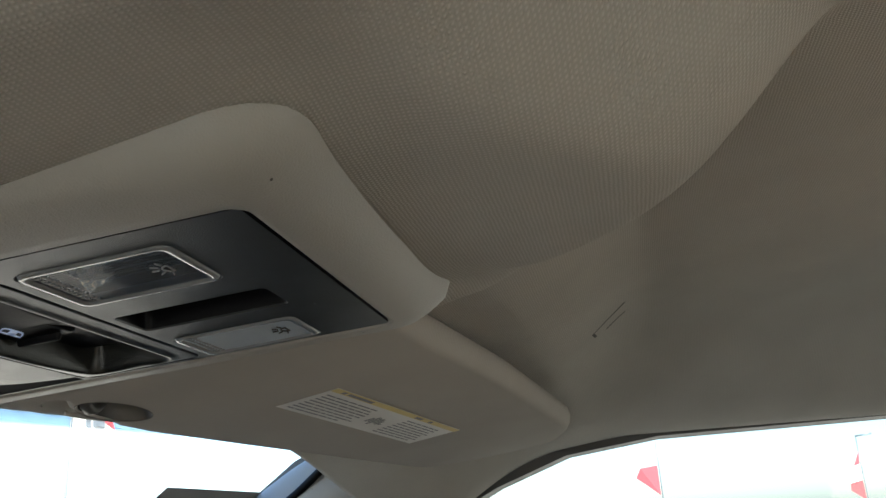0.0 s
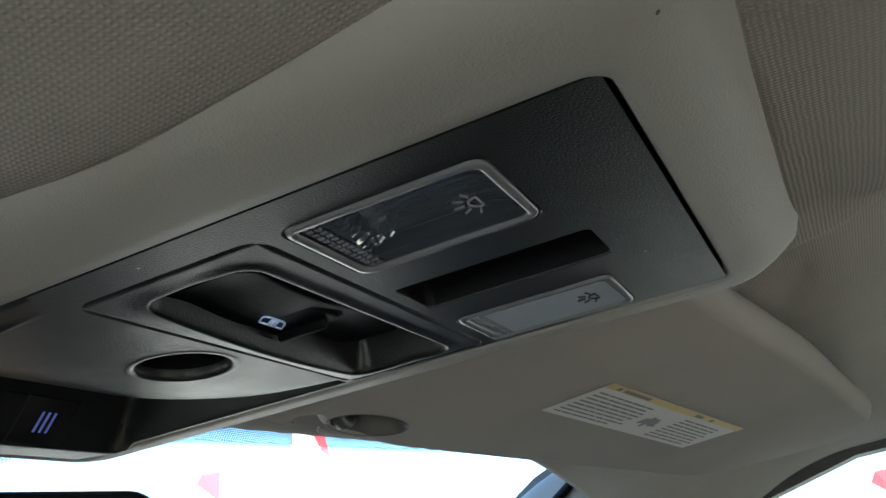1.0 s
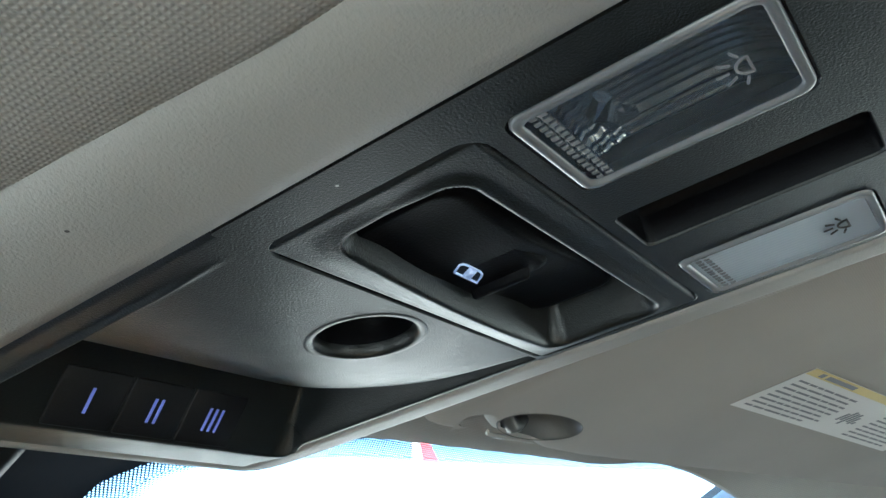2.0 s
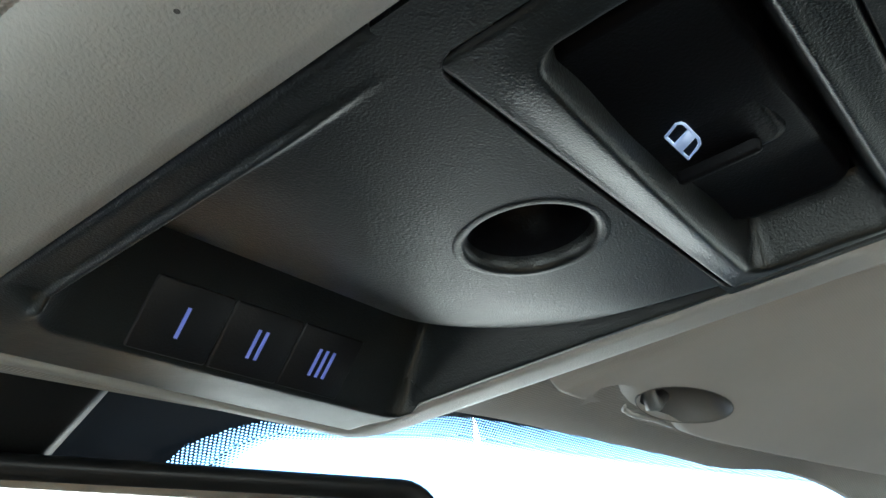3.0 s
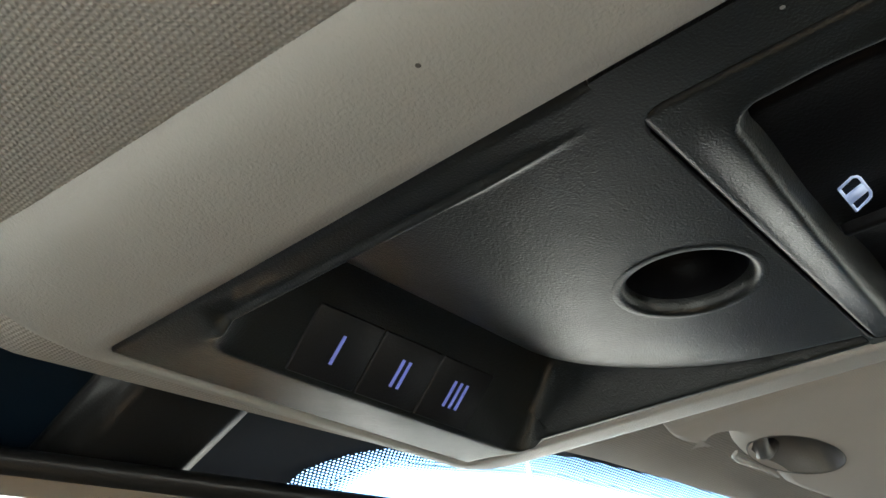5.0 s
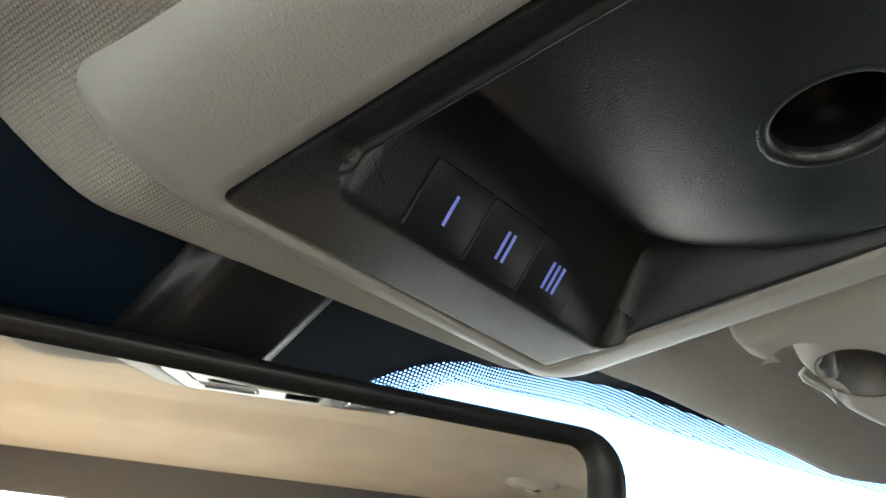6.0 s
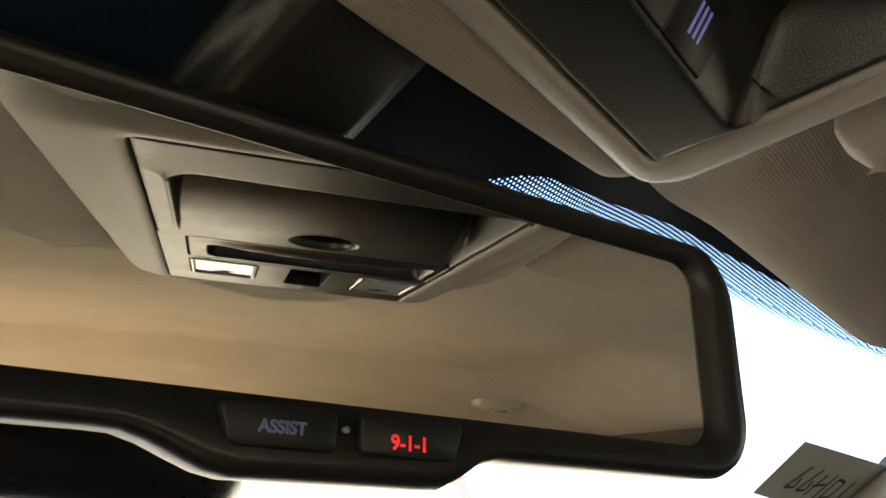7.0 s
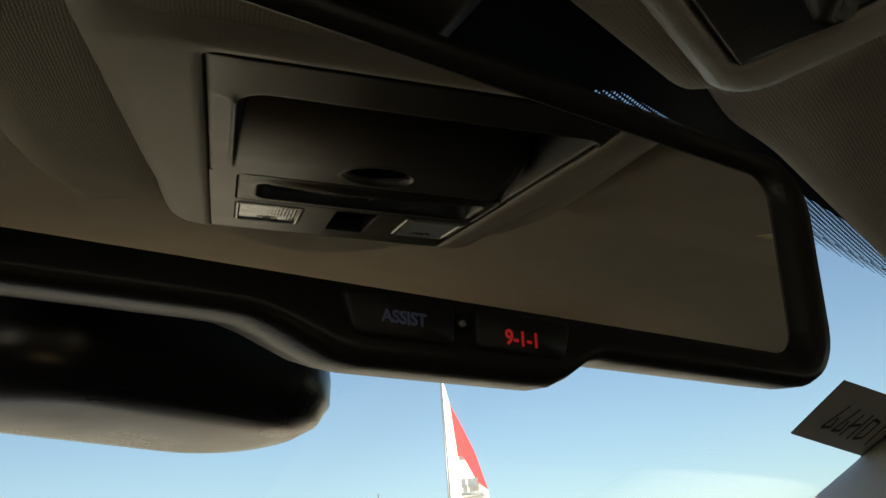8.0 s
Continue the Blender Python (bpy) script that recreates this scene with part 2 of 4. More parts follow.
def liner(x, y):
    """Height of the headliner: low at the front header, rising behind it, falling to the side rails and to the rear."""
    low = 1.713 - 0.012 * smooth_step(-0.03, 0.10, y) - 0.005 * smooth_step(0.10, 0.30, y)
    out = x if x > 0 else -x - 0.03
    low += 0.030 * smooth_step(0.112, 0.155, out) * smooth_step(0.285, 0.19, y)
    low += (0.004 + 0.022 * min(out, 0.35)) * smooth_step(0.095, 0.14, out) * smooth_step(0.12, 0.27, y)
    low -= 0.0135 * smooth_step(0.115, 0.075, abs(x)) * smooth_step(0.25, 0.290, y)
    low -= 0.0065 * smooth_step(-0.07, -0.11, x) * smooth_step(-0.02, 0.12, y) * smooth_step(0.31, 0.25, y)
    low += 0.009 * math.exp(-(((abs(x) - 0.100) / 0.035) ** 2) - ((y + 0.040) / 0.028) ** 2)
    ridge = -0.84 + 0.05 * math.cos(4 * x)
    high = 1.787 - 0.030 * smooth_step(ridge, ridge - 0.07, y) - 0.055 * smooth_step(ridge, -1.12, y)
    c = crest(x)
    z = low + (high - low) * smooth_step(c, c - 0.10, y)
    k = smooth_step(0.46, 0.70, abs(x)) ** 1.3
    z += (rail(y) - z) * k
    # room for the console's body
    z += 0.06 * smooth_step(-0.003, -0.024, rect_distance(x, y, -0.0945, 0.1045, -0.0225, 0.294, 0.022))
    return z


def header_y(x):
    return 0.318 - (0.25 - 0.13 * smooth_step(0.07, 0.2, abs(x))) * x * x


def header_z(x):
    return 1.694 + 0.014 * smooth_step(0.07, 0.2, abs(x)) - 0.03 * x * x


def lip_y(x):
    """The headliner's front edge, short of the glass."""
    far = 0.3122 - 0.006 * smooth_step(0.12, 0.2, abs(x)) - 0.049 * abs(x) - 2 * max(0.0, abs(x) - 0.4) ** 2
    return far + (0.3085 - 0.10 * x - far) * smooth_step(0.16, 0.09, abs(x))


RAKE = math.atan(0.5)
GLASS_DY, GLASS_DZ = math.cos(RAKE), -math.sin(RAKE)


def on_glass(x, s, lift=0.0):
    """A point of the windshield s metres below its top edge; lift: towards the cabin."""
    return Vector((x, header_y(x) + s * GLASS_DY + lift * GLASS_DZ, header_z(x) + s * GLASS_DZ - lift * GLASS_DY))


def build_headliner():
    xs = steps(-0.70, -0.14, 0.01) + steps(-0.136, 0.136, 0.004) + steps(0.14, 0.70, 0.01)
    bm = bmesh.new()
    ts = [k / 260 for k in range(261)]
    rows = []
    for t in ts:
        row = []
        for x in xs:
            y1 = lip_y(x) - 0.008
            y = -1.16 + (y1 + 1.16) * (1 - (1 - t) ** 1.6)
            row.append(bm.verts.new((x, y, liner(x, y))))
        rows.append(row)
    for a, b in zip(rows, rows[1:]):
        for k in range(len(xs) - 1):
            bm.faces.new((a[k], b[k], b[k + 1], a[k + 1]))
    # rolled front edge, up to the glass
    last = rows[-1]
    for dy, dz in ((0.004, 0.0005), (0.0065, 0.0015), (0.008, 0.0032), (0.008, 0.006)):
        now = [bm.verts.new((v.co.x, lip_y(v.co.x) - 0.008 + dy, liner(v.co.x, lip_y(v.co.x) - 0.008) + dz)) for v in rows[-1]]
        for k in range(len(xs) - 1):
            bm.faces.new((last[k], now[k], now[k + 1], last[k + 1])).material_index = 1 if dz > 0.005 else 0
        last = now
    ob = link("ceiling", bm, [CLOTH, BLACK])
    return tagged(ob, "tan knitted cloth headliner, sculpted, rising behind the header", "headliner", kind="structure")


build_headliner()


def plain(name, bm, mat, label, category):
    return tagged(link(name, bm, mat, smooth=False), label, category, kind="structure")


plain("roof", boxed(-0.76, 0.76, -1.23, 0.30, 1.825, 1.845), TAN, "plain metal roof panel over the headliner", "roof")
# lower edge set high, out of view, to keep ground light out
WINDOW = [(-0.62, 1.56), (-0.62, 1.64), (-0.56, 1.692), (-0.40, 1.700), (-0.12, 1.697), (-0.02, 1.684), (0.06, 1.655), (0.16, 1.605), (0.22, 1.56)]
# unseen left openings, placed and sized for the light they let in
REAR_LIGHT_OPENING = [(-1.12, 1.14), (-1.12, 1.60), (-1.04, 1.66), (-0.62, 1.685), (-0.58, 1.66), (-0.58, 1.14)]

LEFT_LIGHT_OPENING = [(-0.28, 1.30), (-0.28, 1.61), (0.10, 1.61), (0.10, 1.30)]


def side_wall(x, thick, *windows):
    """A cab side with its window openings, closed up to the roof."""
    bm = bmesh.new()
    outer = [(-1.22, 0.40), (-1.22, 1.82), (0.05, 1.82), (0.30, 1.70), (0.95, 1.22), (0.95, 0.40)]
    rings = [[bm.verts.new((x, y, z)) for y, z in pts] for pts in (outer, *windows)]
    edges = [bm.edges.new((r[k], r[(k + 1) % len(r)])) for r in rings for k in range(len(r))]
    bmesh.ops.triangle_fill(bm, use_beauty=True, edges=edges, normal=(1, 0, 0))
    got = bmesh.ops.extrude_face_region(bm, geom=list(bm.faces))
    for v in got["geom"]:
        if isinstance(v, bmesh.types.BMVert):
            v.co.x += thick
    bmesh.ops.recalc_face_normals(bm, faces=bm.faces)
    return bm


plain("wall_right", side_wall(0.702, 0.05, WINDOW), TRIM, "dark cab side with a window opening, its unseen sill raised to block light", "wall")
plain("wall_left", side_wall(-0.702, -0.05, LEFT_LIGHT_OPENING, REAR_LIGHT_OPENING), TRIM, "dark cab side with two unseen openings sized to light the cabin", "wall")
# unseen rear opening, kept left of centre so light comes from there
bm = boxed(-0.705, 0.705, -1.22, -1.16, 0.7, 1.22)
block(bm, -0.705, -0.62, -1.22, -1.16, 1.22, 1.82)
block(bm, 0.05, 0.705, -1.22, -1.16, 1.22, 1.82)
block(bm, -0.62, 0.05, -1.22, -1.16, 1.62, 1.82)
plain("wall_rear", bm, TRIM, "dark rear cab wall with an unseen opening on the left for light", "wall")
# seats out of view, added to bounce sunlight and to block it
plain("bench_seat", boxed(-0.62, 0.62, -1.05, -0.45, 0.70, 1.10, 0.05), BOUNCE_LEATHER, "unseen tan bench seat added to bounce sunlight upwards", "seat")
plain("bench_back", boxed(-0.62, 0.62, -1.10, -0.90, 0.95, 1.20, 0.05), BOUNCE_LEATHER, "unseen tan rear seat back added to bounce sunlight", "seat")
# invented tones and heights: tan driver side reflects, tall brown passenger side blocks
for x0, x1, top, who, tone, hide in ((0.07, 0.62, 1.50, "passenger", "brown", BLOCKING_LEATHER), (-0.62, -0.07, 1.40, "driver", "tan", BOUNCE_LEATHER)):
    plain("front_seat_back", boxed(x0, x1, -0.56, -0.44, 0.80, top, 0.05), hide, f"{tone} leather {who} seat back", "seat")
    plain("front_seat_cushion", boxed(x0, x1, -0.46, 0.06, 0.78, 1.02, 0.05), hide, f"{tone} leather {who} seat cushion", "seat")
    mid = (x0 + x1) / 2
    plain("headrest", boxed(mid - 0.15, mid + 0.15, -0.55, -0.46, top - 0.02, top + 0.12, 0.04), hide, f"{tone} leather {who} headrest", "seat")
plain("floor", boxed(-0.76, 0.76, -1.16, 0.9, 0.66, 0.70), BLACK, "dark carpeted cab floor", "floor")
plain("truck_bonnet", boxed(-0.85, 0.85, 1.02, 2.35, 0.45, 1.13, 0.08), PAINT, "plain grey painted truck bonnet ahead of the windshield", "bonnet")
plain("dashboard", boxed(-0.70, 0.70, 0.42, 1.15, 0.75, 1.17, 0.03), BLACK, "black dashboard top under the windshield", "dashboard")
plain("ground", boxed(-3000, 3000, -3000, 3000, -0.5, 0.0), PAVING, "pale paved lot", "ground")

# windshield
bm = field(steps(-0.70, 0.70, 0.04), steps(0, 1, 0.1), lambda x, y: 0)
for v in bm.verts:
    v.co = on_glass(v.co.x, v.co.y * 1.05 - 0.05)
wind = tagged(link("windshield", bm, GLASS), "clear curved laminated windshield with dotted black border", "windshield", kind="structure")
wind.visible_shadow = False

# door and rear glass
# tint chosen to dim the daylight from the right
TINT = pane_glass("tinted_glass", (0.50, 0.53, 0.52))


def pane(name, corners, mat, label):
    bm = bmesh.new()
    bm.faces.new([bm.verts.new(p) for p in corners])
    ob = tagged(link(name, bm, mat, smooth=False), label, "window", kind="structure")
    ob.visible_shadow = True
    return ob


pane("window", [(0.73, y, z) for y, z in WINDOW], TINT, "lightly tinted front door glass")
pane("driver_light_opening", [(-0.73, y, z) for y, z in LEFT_LIGHT_OPENING], GLASS, "clear glass in the unseen light opening on the driver side")
pane("rear_door_window", [(-0.73, y, z) for y, z in REAR_LIGHT_OPENING], GLASS, "clear glass in the unseen light opening by the bench")
pane("rear_window", [(-0.62, -1.19, 1.22), (0.05, -1.19, 1.22), (0.05, -1.19, 1.62), (-0.62, -1.19, 1.62)], GLASS, "clear glass in the rear cab wall")

# ---- frit: black enamel on the glass, with a fringe of dots ----
def strip_edge(x):
    d = max(abs(x) - 0.06, 0)
    k = smooth_step(0.07, 0.2, abs(x))
    return (0.0030 - 0.045 * d) * (1 - k) + (0.0040 - 0.066 * d - 0.06 * d * d) * k


def enamel_distance(x, s):
    """Distance outside the solid enamel: a strip along the top edge, joined by a wide curve to the patch behind the mirror."""
    strip = s - strip_edge(x)
    patch = max(x - 0.043, -0.26 - x, s - 0.16)
    r = 0.05
    if x > 0 and strip < r and patch < r:
        return r - math.hypot(r - strip, r - patch)
    return min(strip, patch)


def build_frit():
    bm = bmesh.new()
    edge = []
    for x in steps(-0.62, 0.60, 0.01):
        s = strip_edge(x)
        while enamel_distance(x, s + 0.001) < 0 and s < 0.16:
            s += 0.001
        edge.append((x, s))
    for (x0, s0), (x1, s1) in zip(edge, edge[1:]):
        n = 8
        for k in range(n):
            quad = [(x0, -0.05 + (s0 + 0.05) * k / n), (x1, -0.05 + (s1 + 0.05) * k / n), (x1, -0.05 + (s1 + 0.05) * (k + 1) / n), (x0, -0.05 + (s0 + 0.05) * (k + 1) / n)]
            bm.faces.new([bm.verts.new(on_glass(x, s, 0.001)) for x, s in quad])
    tagged(link("windshield_border", bm, FRIT, smooth=False), "solid black enamel border and mirror patch on the windshield", "glass border", kind="structure")
    bm = bmesh.new()
    pitch = 0.0019
    cell = pitch / math.sqrt(3) * 1.01
    turns = [math.pi / 6 + a * math.pi / 3 for a in range(6)]
    rows = 0
    s = -0.045
    while s < 0.19:
        rows += 1
        x = -0.02 + (pitch / 2 if rows % 2 else 0)
        while x < 0.60:
            wide = 0.0125 + 0.006 * smooth_step(0.08, 0.18, x) + 0.02 * smooth_step(0.012, 0.05, s)
            d = enamel_distance(x, s)
            if -0.0015 < d < wide:
                k = max(d, 0) / wide

                def ring(r):
                    return [bm.verts.new(on_glass(x + r * math.cos(a), s + r * math.sin(a), 0.0012)) for a in turns]

                if k < 0.72:
                    # closed mesh with round holes that widen outwards
                    outer, inner = ring(cell), ring(pitch * (0.27 + 0.16 * k))
                    for a in range(6):
                        bm.faces.new((outer[a], outer[(a + 1) % 6], inner[(a + 1) % 6], inner[a]))
                else:
                    # then single dots that shrink
                    bm.faces.new(ring(pitch * (0.50 - 0.9 * (k - 0.72))))
            x += pitch
        s += pitch * 0.866
    tagged(link("frit_dots", bm, FRIT, smooth=False), "fringe of small black enamel dots fading into the glass", "glass border", kind="stuff")


build_frit()

# ---- overhead console ----
CONSOLE = pose(0, 0, 1.70, -4.46)
console = tagged(empty("overhead_console", CONSOLE), "tan overhead console with dark grained panel and map lights", "overhead console")

shell_bm = lofted([
    (-0.102, 0.116, -0.034, 0.318, 0.034, 0.040),
    (-0.0965, 0.109, -0.026, 0.300, 0.026, 0.020),
    (-0.0945, 0.1045, -0.0225, 0.294, 0.023, 0.011),
    (-0.0910, 0.099, -0.016, 0.2915, 0.020, 0.0055),
    (-0.0860, 0.0935, -0.011, 0.2892, 0.016, 0.0022),
    (-0.0790, 0.0875, -0.006, 0.2875, 0.012, 0.0006),
    (-0.0720, 0.079, -0.002, 0.2845, 0.008, 0.0),
    (-0.0680, 0.0742, -0.0005, 0.2820, 0.006, -0.0002),
    (-0.0674, 0.0736, 0.0001, 0.2814, 0.006, 0.0012),
    (-0.0672, 0.0734, 0.0003, 0.2812, 0.006, 0.006),
], 8)
for v in shell_bm.verts:
    # the left flank widens a little towards the windshield
    if v.co.x < -0.07:
        v.co.x -= 0.22 * (-0.07 - v.co.x) * smooth_step(0.05, 0.28, v.co.y)
        v.co.x -= 0.008 * smooth_step(0.20, 0.30, v.co.y) * smooth_step(-0.074, -0.095, v.co.x)
part("shell", shell_bm, TAN, console)

PX0, PX1, PV0, PV1 = -0.0668, 0.0732, 0.0011, 0.2804
BIN = (-0.0565, 0.0705, 0.1475, 0.2620)
FRONT = 0.2560
SLOPE = 1.05
HOLE = (0.0060, 0.1597, 0.0150)
OPENINGS = [(-0.0546, -0.0176, 0.0286, 0.0790, 0.004), (-0.0015, 0.0212, 0.0232, 0.0802, 0.0025), (0.0366, 0.0706, 0.0288, 0.0800, 0.004), (-0.0548, 0.0712, 0.0832, 0.1396, 0.006)]


def soft_max(a, b, k):
    top = max(a, b)
    return top + k * math.log(math.exp((a - top) / k) + math.exp((b - top) / k))


def pocket_edge(x):
    """How far forward the bulge over the pocket reaches."""
    return 0.2240 - 0.018 * (max(0.0, x - 0.028) / 0.034) ** 2 - 0.045 * smooth_step(0.060, 0.076, x)


def front_edge(x):
    """The pocket's front rim, with its rounded corners."""
    a, b = max(0.0, x - BIN[0]), max(0.0, BIN[1] - x)
    out = FRONT
    if a < 0.011:
        out -= 0.011 - math.sqrt(0.011 ** 2 - (0.011 - a) ** 2)
    if b < 0.008:
        out -= 0.008 - math.sqrt(0.008 ** 2 - (0.008 - b) ** 2)
    return out


def bin_height(x, v):
    """The pocket: a bulge that rolls up into it from behind and falls back to the right, upright sides, a sloping front wall, and a lip falling to the front edge."""
    x0, x1 = BIN[:2]
    edge = pocket_edge(x)
    roll = 0.060
    d = roll - max(0.0, min(roll * 0.999, edge - v))
    rear = 0.28 * (roll - math.sqrt(roll * roll - d * d)) + max(0.0, v - edge) * 8
    wall = -0.0020 - SLOPE * (v - front_edge(x))
    lip = -0.0026 * (1 - (v - FRONT) / (PV1 - FRONT))
    front = soft_max(wall, lip, 0.0007)
    h = -soft_max(-rear, -front, 0.0009)
    bead = -0.0013 * math.exp(-(((x - x0 + 0.0008) / 0.0011) ** 2)) * smooth_step(0.143, 0.170, v) * smooth_step(FRONT, FRONT - 0.012, v)
    if h > 0:
        h = -soft_max(-h, -0.022, 0.002)
        a, b = max(0.0, x - x0), max(0.0, x1 - x)
        left, right = 6.0 * a * a / (a + 0.0012), 2.6 * b * b / (b + 0.0006)
        h = -soft_max(-h, -left, 0.0010)
        return (max(0.0, -soft_max(-h, -right, 0.0030 if h > 0.008 else 0.001)) if a * b > 0 else 0.0) + bead
    return h * smooth_step(PX0, PX0 + 0.013, x) * smooth_step(PX1, PX1 - 0.004, x) + bead


def bezel_height(x, v):
    h = 0.0
    if v > BIN[2] - 0.01:
        h = bin_height(x, v)
    edge = min(x - PX0, PX1 - x, v - PV0, PV1 - v)
    h += 0.0012 * (1 - smooth_step(0, 0.0016, edge)) ** 2
    return h


def build_bezel():
    # rear half: a plate with openings; front half: a sheet with the pocket
    bm = field(steps(PX0, BIN[0] - 0.004, 0.0009) + steps(BIN[0] - 0.0036, BIN[0] + 0.004, 0.0004) + steps(BIN[0] + 0.0046, 0.0546, 0.0008) + steps(0.0550, PX1, 0.0003), steps(0.1404, PV1, 0.0005), bezel_height)
    inside = [f for f in bm.faces if math.hypot(f.calc_center_median().x - HOLE[0], f.calc_center_median().y - HOLE[1]) < HOLE[2] + 0.0010]
    bmesh.ops.delete(bm, geom=inside, context="FACES")
    outer = round_rect(PX0, PX1, PV0, 0.1404, 0.0005, 1)
    rings = [[bm.verts.new((x, y, 0.0)) for x, y in outer]]
    rings += [[bm.verts.new((x, y, 0.0)) for x, y in round_rect(*o, 5)] for o in OPENINGS]
    edges = [bm.edges.new((ring[k], ring[(k + 1) % len(ring)])) for ring in rings for k in range(len(ring))]
    bmesh.ops.triangle_fill(bm, use_beauty=True, use_dissolve=False, edges=edges, normal=(0, 0, -1))
    for x0, x1, y0, y1, r in OPENINGS:
        loft(bm, [[(x, y, w) for x, y in round_rect(x0 + i, x1 - i, y0 + i, y1 - i, r, 5)] for i, w in ((0, 0), (0.0004, 0.0006), (0.0005, 0.008))])
    loft(bm, [[(x, y, w) for x, y in outer] for w in (0, 0.004)])
    bmesh.ops.recalc_face_normals(bm, faces=bm.faces)
    # slot walls take black in place of the shade inside the slot
    for f in bm.faces:
        c = f.calc_center_median()
        if c.y < 0.14 and 0.002 < c.z and abs(c.x - 0.0098) < 0.013:
            f.material_index = 1
    return bm


bezel = sharp(part("bezel", build_bezel(), [BEZEL, BLACK], console, "dark grained plastic panel with a moulded pocket"), 50)
# black insert deepens the shade in the slot
part("slot_shade", lofted([(-0.002, 0.0217, 0.0227, 0.0807, 0.003, 0.0005), (-0.0012, 0.0209, 0.0235, 0.0799, 0.003, 0.009), (0.002, 0.0177, 0.0285, 0.0750, 0.003, 0.0105)], 4, cap_last=True), BLACK, console, "empty slot between the lamps, its shade painted black")


def hole_ring(r, lift):
    turns = [2 * math.pi * k / 48 for k in range(48)]
    return [(HOLE[0] + r * math.cos(a), HOLE[1] + r * math.sin(a), bin_height(HOLE[0] + r * math.cos(a), HOLE[1] + r * math.sin(a)) + lift) for a in turns]


bm = bmesh.new()
loft(bm, [hole_ring(HOLE[2] + r, lift) for r, lift in ((0.0027, 0.0001), (0.0022, -0.00012), (0.0007, -0.0001), (0.0, 0.0002), (-0.0006, 0.0009), (-0.0010, 0.002), (-0.0011, 0.0035))])
bmesh.ops.recalc_face_normals(bm, faces=bm.faces)
hole = part("finger_hole", bm, BEZEL, console, "round finger hole")
bm = bmesh.new()
loft(bm, [hole_ring(HOLE[2] + r, lift) for r, lift in ((-0.0010, 0.0030), (-0.0012, 0.006), (-0.0013, 0.016))], cap_last=True)
bmesh.ops.recalc_face_normals(bm, faces=bm.faces)
part("hole_lining", bm, BLACK, hole, "black lining")


def lamp(x0, x1, v0, v1, glass):
    """A map light: frosted rim, clear lens with fine flutes, a bright reflector behind and a bulb symbol."""
    rim = part("map_light", lofted([
        (x0, x1, v0, v1, 0.0038, 0.004), (x0, x1, v0, v1, 0.0038, 0.0002), (x0 + 0.0006, x1 - 0.0006, v0 + 0.0006, v1 - 0.0006, 0.0034, -0.0006),
        (x0 + 0.0020, x1 - 0.0020, v0 + 0.0022, v1 - 0.0022, 0.0026, -0.0006), (x0 + 0.0024, x1 - 0.0024, v0 + 0.0026, v1 - 0.0026, 0.0024, 0.0004)], 5), RIM, console, "map light with frosted rim")
    a0, a1, b0, b1 = x0 + 0.0023, x1 - 0.0023, v0 + 0.0025, v1 - 0.0025
    bm = field(steps(a0, a1, 0.0006), steps(b0, b1, 0.0015), lambda x, v: 0.0003 + 0.00009 * math.cos((x - a0) * 2 * math.pi / 0.0018) * (1 if v > b0 + 0.012 else 0.2))
    lens = part("lens", bm, glass, rim, "clear fluted lens")
    lens.visible_shadow = False
    mid = (a0 + a1) / 2
    bowl = field(steps(a0, a1, 0.0004), steps(b0, b1, 0.001), lambda x, v: 0.011 - 0.008 * (((x - mid) / (a1 - a0) * 2) ** 4 + ((v - (b0 + b1) / 2) / (b1 - b0) * 2) ** 4) * 0.5 + 0.00022 * math.sin((x - a0) * 2 * math.pi / 0.0024) + 0.0004 * math.sin(v * 2100) * (v > (b0 + b1) / 2 + 0.012))
    part("reflector", bowl, CHROME, rim, "bright lamp reflector")
    bm = bmesh.new()
    tube(bm, [(mid - 0.005, b1 - 0.013, 0.0045), (mid - 0.002, b1 - 0.011, 0.0040), (mid + 0.003, b1 - 0.012, 0.0045), (mid + 0.006, b1 - 0.015, 0.0055)], [0.0018, 0.0030, 0.0028, 0.0016], 7)
    part("bulb", bm, CHROME, rim, smooth=False)
    # small teeth along the front end of the lens
    bm = bmesh.new()
    count = int((a1 - a0) / 0.0022)
    for k in range(count):
        x = a0 + (k + 0.5) * (a1 - a0) / count
        for row in range(2):
            block(bm, x - 0.0007, x + 0.0007, b1 - 0.0030 - 0.0022 * row, b1 - 0.0014 - 0.0022 * row, 0.0, 0.0012, 0.0003)
    part("lens_teeth", bm, RIM, rim, "row of small clear teeth", smooth=False)
    # bulb symbol: half disc and rays
    bm = bmesh.new()
    c = Vector((mid, v0 + 0.0085, -0.0001))
    arc = [(c.x + 0.0026 * math.cos(radians(a)), c.y + 0.0026 * math.sin(radians(a)), c.z) for a in range(0, 181, 20)]
    tube(bm, arc + [arc[0]], 0.00032, 5)
    for a in (20, 55, 90, 125, 160):
        way = Vector((math.cos(radians(a)), math.sin(radians(a)), 0))
        tube(bm, [c + way * 0.0038, c + way * 0.0062], 0.0003, 5)
    # same symbol, darker on the lens whose shine is painted pale
    part("bulb_symbol", bm, INK if glass is LENS else DARK_INK, rim)
    return rim


lamp(-0.0540, -0.0182, 0.0292, 0.0784, LENS)
# this lens carries its sky reflection as pale colour
lamp(0.0372, 0.0700, 0.0294, 0.0794, SHINE_LENS)

# window switch in its own frame
SW = (-0.0540, 0.0705, 0.0839, 0.1389)


